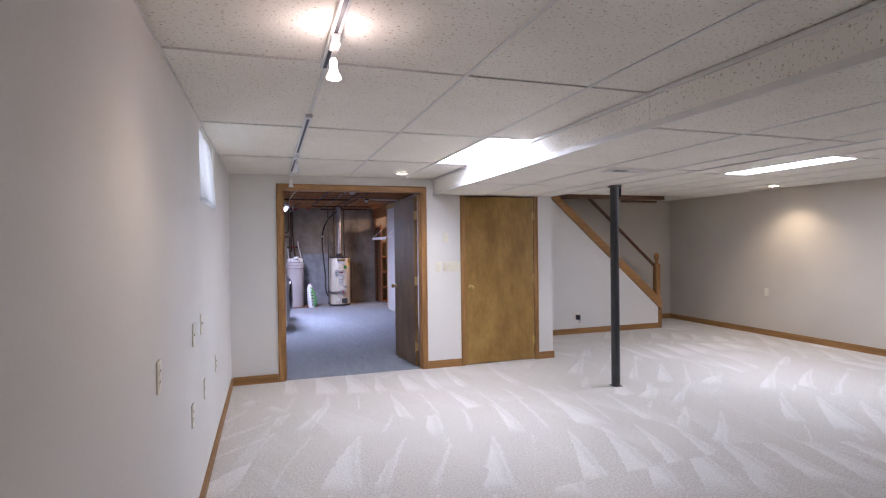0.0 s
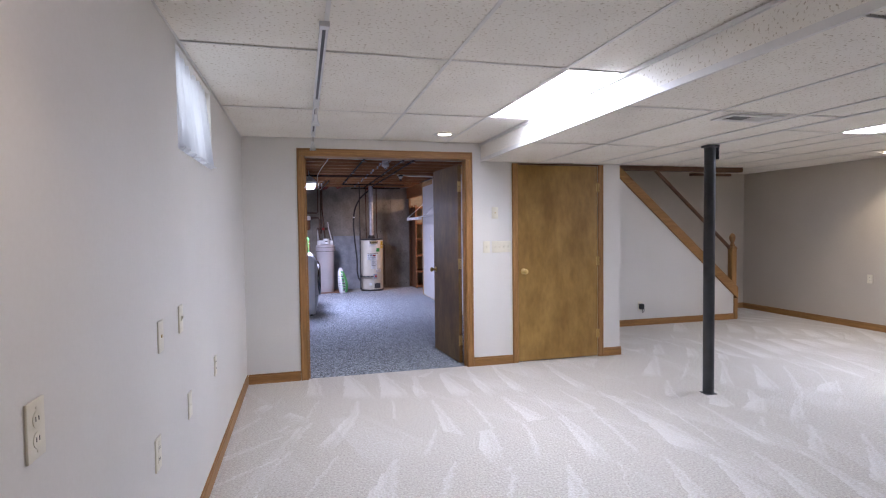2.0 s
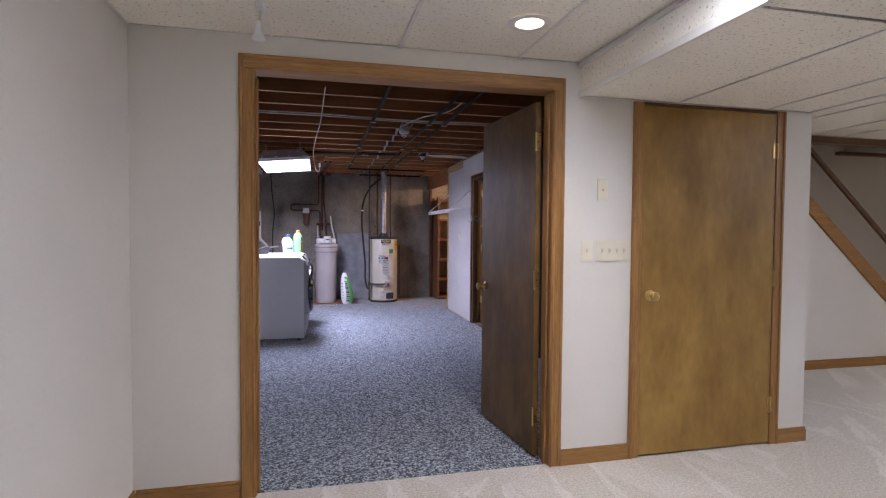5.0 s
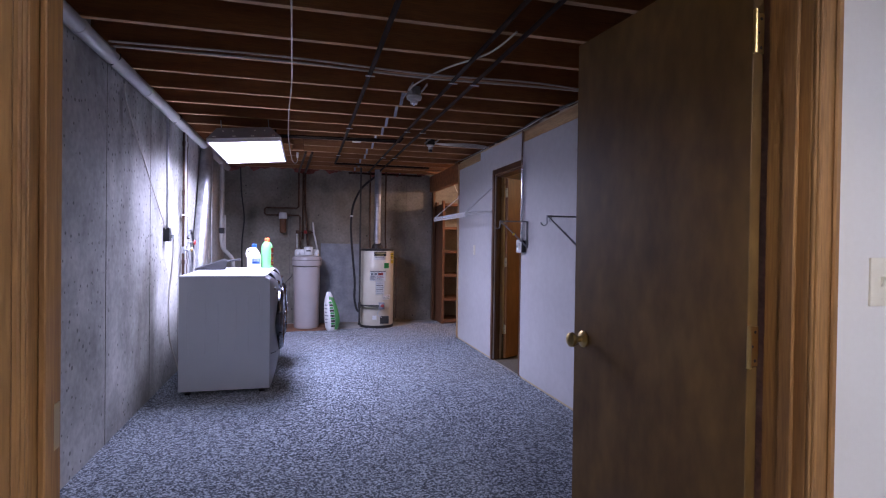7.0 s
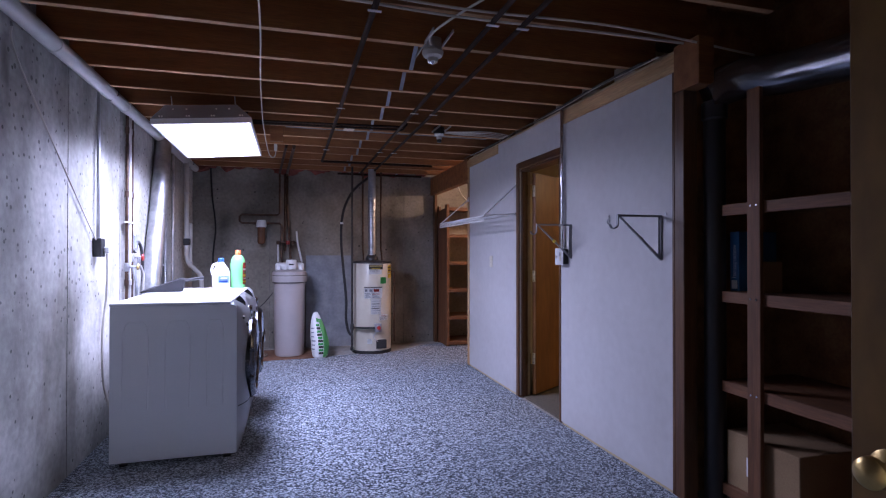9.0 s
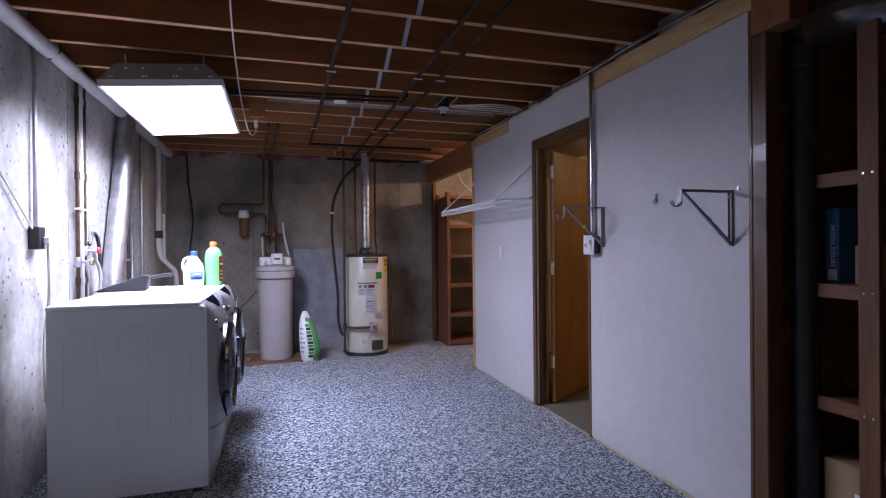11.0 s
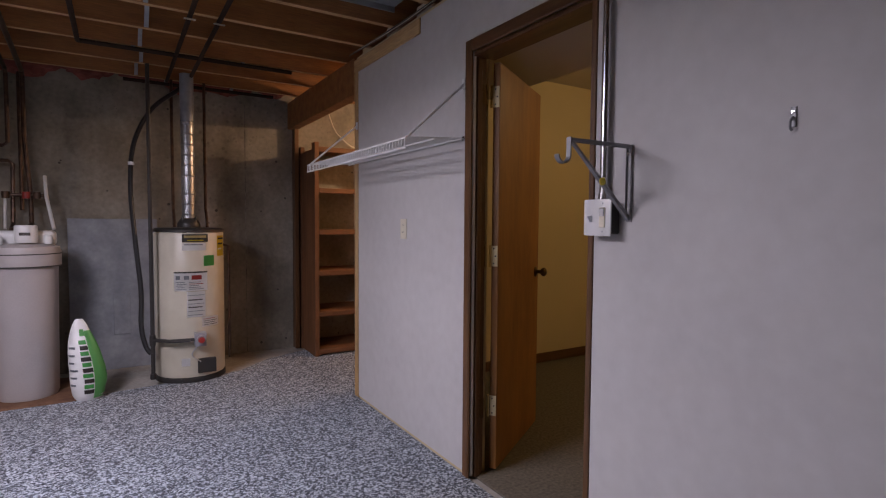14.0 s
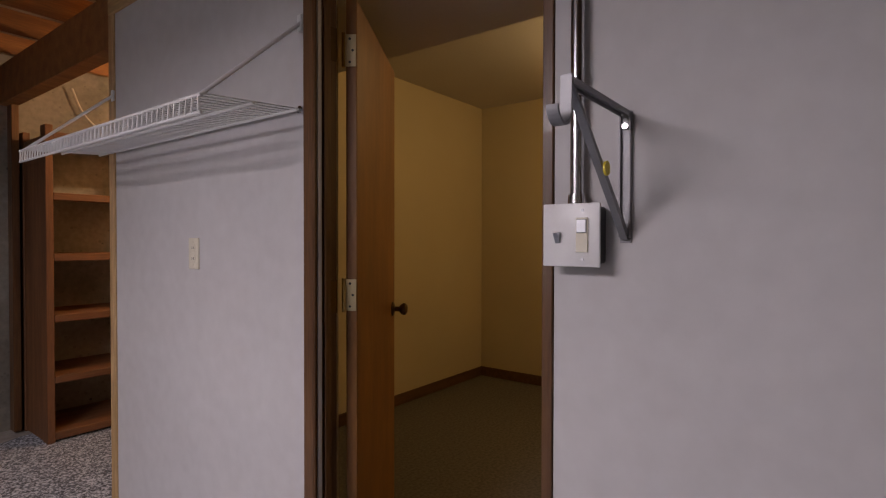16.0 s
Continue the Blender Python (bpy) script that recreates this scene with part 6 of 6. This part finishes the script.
part("conduit", bm, shade("bright_conduit", (0.58, 0.58, 0.60), (0.70, 0.70, 0.72), scale=10, rough=0.2, metal=1.0), sb)
plate((2.96, 11.21, 1.19), "-x", 1, "outlet", "almond outlet on the white panelboard")

# ---- storage corner: wooden shelves, bulb ----
sh = thing("wooden_shelves", "rough pine shelf rack in the storage corner, mostly empty", "shelf", (3.05, 13.12, 0))
for x, y in ((0.0, 0.0), (0.0, 0.42), (0.75, 0.0), (0.75, 0.42)):
    part("post", bx(B(), x, x + 0.04, y, y + 0.085, -0.012, 1.94, 0.003), SHELFWOOD["z"], sh)
for z in (0.06, 0.405, 0.78, 1.155, 1.53, 1.90):
    part("board", bx(B(), 0.041, 0.749, 0.02, 0.50, z - 0.02, z, 0.003), SHELFWOOD["x"], sh)
    part("edge_strip", bx(B(), 0.041, 0.749, 0.0, 0.0195, z - 0.045, z, 0.003), SHELFWOOD["x"], sh)
part("side_panel", bx(B(), 0.005, 0.03, 0.0855, 0.4195, 0.0, 1.875, 0.002), SHELFWOOD["z"], sh)
t = thing("bare_bulb", "bare light bulb in a ceiling holder, switched on", "light bulb", (4.15, 12.5, 2.30))
part("holder", lathe(B(), [(0.05, 0.065), (0.05, 0.05), (0.03, 0.03), (0.025, -0.01)], n=16), WHITE_PLASTIC, t)
part("bulb", lathe(B(), [(0.013, -0.01), (0.016, -0.03), (0.03, -0.065), (0.028, -0.09), (0.0, -0.11)], n=16), STORE_GLOW, t, "glowing bulb")
solid("store_wire", tube(B(), curve_pts([(3.35, 13.6, 2.3), (3.45, 13.6, 2.1), (3.7, 13.6, 1.98), (4.1, 13.6, 2.2)]), 0.006, 6), CABLE, "loose cable on the storage wall", "cable")
t = thing("den_ceiling_lamp", "round glass ceiling lamp of the side room", "ceiling light", (5.0, 9.7, 2.45))
part("dome", lathe(B(), [(0.15, -0.02), (0.14, -0.06), (0.09, -0.095), (0, -0.105)], n=24), glow("dome_glass", (1.0, 0.8, 0.5), 3.0), t)
part("base", lathe(B(), [(0.16, -0.001), (0.16, -0.019), (0.15, -0.0195)], n=24), BRASS, t)

# ---- storage nook: shelves, boxes, duct ----
ns = thing("nook_shelves", "rough wooden shelves in the dark storage nook", "shelf", (3.10, 0, 0))
for y in (8.11, 7.2, 6.85):
    part("post", bx(B(), -0.022, 0.0, y, y + 0.075, -0.012, 2.05, 0.003), SHELFWOOD["z"], ns)
for z in (0.12, 0.635, 1.085, 1.52):
    part("board", bx(B(), 0.012, 0.47, 6.82, 8.37, z - 0.02, z, 0.003), SHELFWOOD["y"], ns)
    part("edge_strip", bx(B(), 0.0005, 0.0115, 6.82, 8.37, z - 0.055, z, 0.002), SHELFWOOD["y"], ns)
for y in (8.147,):
    for z in (0.61, 1.06, 1.50):
        for d in (-0.016, 0.016):
            part("nail", lathe(B(), [(0.005, -0.0245), (0.005, -0.022)], (0, y + d, z), "x", 8), CHROME, ns)
bb = thing("filter_box", "blue carton of a furnace water panel standing on the shelf", "box", (3.16, 8.34, 1.085))
part("carton", bx(B(), 0.0, 0.24, -0.028, 0.028, 0.0, 0.30, 0.002), BLUE_BOX, bb)
words = bpy.data.curves.new("lettering", "FONT")
words.body, words.size, words.extrude = "waterpanel", 0.038, 0.0003
words.align_x, words.align_y = "CENTER", "CENTER"
tmp = bpy.data.objects.new("lettering", words)
scene.collection.objects.link(tmp)
deps = bpy.context.evaluated_depsgraph_get()
letter_mesh = bpy.data.meshes.new_from_object(tmp.evaluated_get(deps))
bpy.data.objects.remove(tmp)
letter_mesh.materials.clear()
letter_mesh.materials.append(LABEL)
lt = new("lettering", letter_mesh)
lt.parent = bb
lt.matrix_local = Matrix(((0, 0, -1, -0.0006), (0, 1, 0, 0), (1, 0, 0, 0.15), (0, 0, 0, 1))) @ pose(0, 0, 0, 0, 0, 0)
lt.matrix_local = Matrix(((0, 0, -1, -0.0006), (-0.0, 1, 0, 0), (-1, 0, 0, 0.15), (0, 0, 0, 1)))
part("white_mark", bx(B(), -0.0008, -0.0001, -0.018, 0.018, 0.012, 0.055), LABEL, bb)
solid("small_box", bx(B(), 0.0, 0.12, -0.04, 0.04, 0.0, 0.15, 0.003), CARD, "small grey-brown box on the nook shelf", "box", (3.17, 8.22, 1.085))
cb = thing("cardboard_box", "brown cardboard box with a white label under the shelf", "box", (3.12, 8.0, 0.12))
part("carton", bx(B(), 0.0, 0.36, -0.05, 0.35, 0.0, 0.27, 0.004), CARD, cb)
part("label", bx(B(), -0.0012, -0.0002, 0.16, 0.23, 0.08, 0.17), LABEL, cb, "white shipping label")
part("label_print", bx(B(), -0.002, -0.0013, 0.175, 0.215, 0.10, 0.15), GALV_DULL, cb)
t = thing("vent_stack", "black plastic vent stack rising in the nook", "pipe", (3.105, 8.41, 0))
part("pipe", tube(B(), [(0, 0, -0.012), (0, 0, 2.05)], 0.052, 20), BLACK, t)
part("hub", lathe(B(), [(0.053, 1.96), (0.062, 1.97), (0.062, 2.05), (0.053, 2.06)], n=20), BLACK, t)
t = thing("insulated_duct", "dark foil-wrapped flexible duct across the nook", "duct", (0, 0, 0))
bm = tube(B(), curve_pts([(3.07, 8.43, 2.10), (3.2, 8.33, 2.16), (3.3, 8.1, 2.14), (3.3, 7.5, 2.10), (3.3, 6.9, 2.12)], 6), 0.10, 18)
for v in bm.verts:
    v.co += v.co.normalized() * 0.008 * noise.noise(v.co * 30)
part("sleeve", bm, WRAP, t)

# ---- utility: joist clutter ----
for x, y1, m_, r, label in ((1.35, 12.51, DARK_PIPE, 0.014, "dark iron pipe under the joists"), (1.90, 13.3, DARK_PIPE, 0.013, "dark copper pipe under the joists"), (2.05, 13.2, DARK_PIPE, 0.013, "dark copper pipe under the joists")):
    t = thing("ceiling_pipe", label, "pipe", (x, 0, 2.347), group="pipes under the joists")
    part("pipe", tube(B(), [(0, 6.13, 0), (0, y1, 0)], r, 10), m_, t)
    for k in (1, 5, 9, 13):
        if 6.43 + 0.4064 * k < y1:
            part("strap", bx(B(), -0.03, 0.03, JY[0] + 0.4064 * k - 0.01, JY[0] + 0.4064 * k + 0.01, -r - 0.004, -r - 0.001), GALV, t)
for x0, x1, y, z, r in ((1.35, 2.68, 12.52, 2.347, 0.014), (1.6, 2.75, 13.36, 2.335, 0.014)):
    t = thing("ceiling_pipe", "dark copper pipe across the end of the joists", "pipe", (0, y, z), group="pipes under the joists")
    part("pipe", tube(B(), [(x0, 0, 0), (x1, 0, 0)], r, 10), DARK_PIPE, t)
    for x in (x0 + 0.3, x1 - 0.35):
        part("strap", bx(B(), x - 0.012, x + 0.012, -0.02, 0.02, r + 0.001, 2.364 - z), GALV_DULL, t)
for x in (1.66,):
    for k, (a, b) in enumerate(zip(JY, JY[1:])):
        if a < 8.6:
            continue
        t = thing("joist_bridging", "galvanised steel bridging strap between joists", "strap", (x + 0.02 * (k % 2), 0, 0), group="joist bridging")
        part("strap", prism(B(), [(a + 0.02, 2.37), (a + 0.023, 2.366), (b - 0.02, 2.603), (b - 0.023, 2.607)], -0.012, 0.012, "x"), GALV_DULL, t)
        part("strap", prism(B(), [(b - 0.02, 2.37), (b - 0.023, 2.366), (a + 0.02, 2.603), (a + 0.023, 2.607)], 0.016, 0.040, "x"), GALV_DULL, t)


def lampholder(x, y, z, big):
    t = thing("lampholder", "porcelain ceiling lampholder on a steel box" if big else "white lampholder on a dark box", "lampholder", (x, y, z), group="lampholders")
    part("box", lathe(B(), [(0.05, 0.0), (0.052, 0.03), (0.05, 0.06)], n=8), GALV if big else BLACK, t)
    part("base", lathe(B(), [(0.055, 0.0), (0.058, -0.01), (0.05, -0.03), (0.03, -0.04), (0.026, -0.06)] if big else [(0.04, 0.0), (0.042, -0.01), (0.026, -0.02), (0.022, -0.05)], n=20), PVC, t)
    part("socket", lathe(B(), [(0.02, -0.045), (0.02, -0.075 if not big else -0.058), (0.0, -0.076)], n=14), CHROME if big else BLACK, t)
    for s in (-1, 1):
        part("bar", bx(B(), 0.05 * s - 0.003, 0.05 * s + 0.003, -0.21, 0.17, 0.02, 0.035), GALV, t)


lampholder(1.72, 8.87, 2.345, True)
lampholder(2.30, 10.82, 2.36, False)
t = thing("pull_cord_outlet", "hanging cable with a looped plug beside the light", "cable", (0, 0, 0))
part("cable", tube(B(), curve_pts([(0.89, 7.4, 2.357), (0.875, 8.15, 2.356), (0.858, 8.86, 2.356), (0.82, 9.6, 2.355), (0.79, 10.4, 2.345), (0.785, 10.85, 2.30), (0.81, 11.1, 2.17), (0.84, 11.17, 2.135), (0.865, 11.19, 2.16), (0.868, 11.195, 2.21)], 6), 0.0045, 6), CABLE, t)
part("plug", bx(B(), 0.855, 0.882, 11.18, 11.205, 2.20, 2.26, 0.005), WHITE_PLASTIC, t)
pan = thing("joist_panning", "galvanised sheet closing one bay between the joists", "duct")
part("sheet", bx(B(), 0.95, 2.93, 10.9185, 11.2865, 2.470, 2.473), GALV_DULL, pan)
for y0 in (10.9185, 11.2765):
    part("flange", bx(B(), 0.95, 2.93, y0, y0 + 0.010, 2.440, 2.4698), GALV_DULL, pan)
for k, (y0, y1, z) in enumerate(((10.735, 10.605, 2.349), (10.79, 10.69, 2.345))):
    t = thing("cross_pipe", "dark copper pipe across between two joists", "pipe", (0, 0, 0), group="cross pipes")
    part("pipe", tube(B(), [(0.55 + 0.1 * k, y0, 2.615), (0.55 + 0.1 * k, y0, z + 0.02), (0.57 + 0.1 * k, y0, z), (1.93, y1, z), (1.95, y1, z + 0.02), (1.95, y1, 2.615)], 0.010, 10), DARK_PIPE, t)
bx_ = thing("junction_plate", "cream junction box cover under a joist", "box", (1.487, 10.82, 2.36))
part("cover", bx(B(), -0.045, 0.045, -0.03, 0.06, -0.012, -0.002, 0.003), PLATE, bx_)
part("screw", lathe(B(), [(0.004, -0.014), (0.004, -0.012)], (0.0, 0.015, 0), "z", 8), GALV, bx_)
part("strap", bx(B(), -0.008, 0.008, 0.062, 0.075, -0.012, 0.006, 0.001), GALV_DULL, bx_)
for k in range(4):
    t = thing("lampholder_cable", "pale cable from the lampholder to the partition", "cable", (0, 0, 0), group="cables under the joists")
    part("cable", tube(B(), curve_pts([(2.34, 10.83 + 0.01 * k, 2.385), (2.48, 10.74 + 0.035 * k, 2.372), (2.68, 10.63 + 0.06 * k, 2.362), (2.86, 10.66 + 0.05 * k, 2.358), (2.95, 10.70 + 0.03 * k, 2.35)], 6), 0.005, 6), CABLE, t)
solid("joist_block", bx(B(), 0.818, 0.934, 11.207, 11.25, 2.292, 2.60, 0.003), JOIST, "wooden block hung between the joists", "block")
rnd = random.Random(3)
for k in range(4):
    y0 = 8.55 + 0.05 * k
    pts = [(2.93 - 0.015 * k, y0, 2.34), (2.925, 9.1 + 0.1 * k, 2.355 + 0.006 * k), (2.93, 9.72, 2.342 + 0.008 * k), (2.92, 10.4, 2.35), (2.935, 11.2, 2.345 + 0.005 * k), (2.90, 11.9, 2.35)]
    t = thing("wall_top_cable", "electrical cable along the top of the partition", "cable", (0, 0, 0), group="cables on the partition")
    part("cable", tube(B(), curve_pts(pts, 6), 0.005, 6), (COPPER, CABLE, BLACK, IRON)[k], t)
for k, y in enumerate((8.35, 8.43)):
    t = thing("joist_cable", "pale cable run across under the joists", "cable", (0, 0, 0), group="cables under the joists")
    part("cable", tube(B(), curve_pts([(-0.1, y, 2.356), (0.8, y - 0.02, 2.358), (1.7, y + 0.03, 2.352), (2.5, y + 0.01, 2.356), (3.3 if k == 0 else 2.93, y, 2.30 if k == 0 else 2.35)], 6), 0.006, 6), CABLE, t)
t = thing("loose_cable", "pale cable hanging from the lampholder", "cable", (0, 0, 0))
part("cable", tube(B(), curve_pts([(1.70, 8.82, 2.36), (1.66, 8.62, 2.34), (1.80, 8.3, 2.37), (1.95, 7.9, 2.345), (2.0, 7.6, 2.358)], 6), 0.006, 6), CABLE, t)
for k in range(9):
    x = -0.1 + 0.36 * k
    pad = B()
    bmesh.ops.create_icosphere(pad, subdivisions=3, radius=1.0)
    for v in pad.verts:
        v.co = Vector((v.co.x * 0.20, v.co.y * 0.07, v.co.z * 0.11)) * (1 + 0.5 * noise.noise(v.co * 2.2 + Vector((k * 3.1, 0, 0))) + 0.3 * noise.noise(v.co * 6.0 + Vector((0, k * 1.7, 0))))
    solid("insulation_batt", pad, PINK, "pink fibreglass insulation tucked at the end wall", "insulation", (x, 13.58, 2.44 + 0.03 * (k % 3)), group="insulation batts")
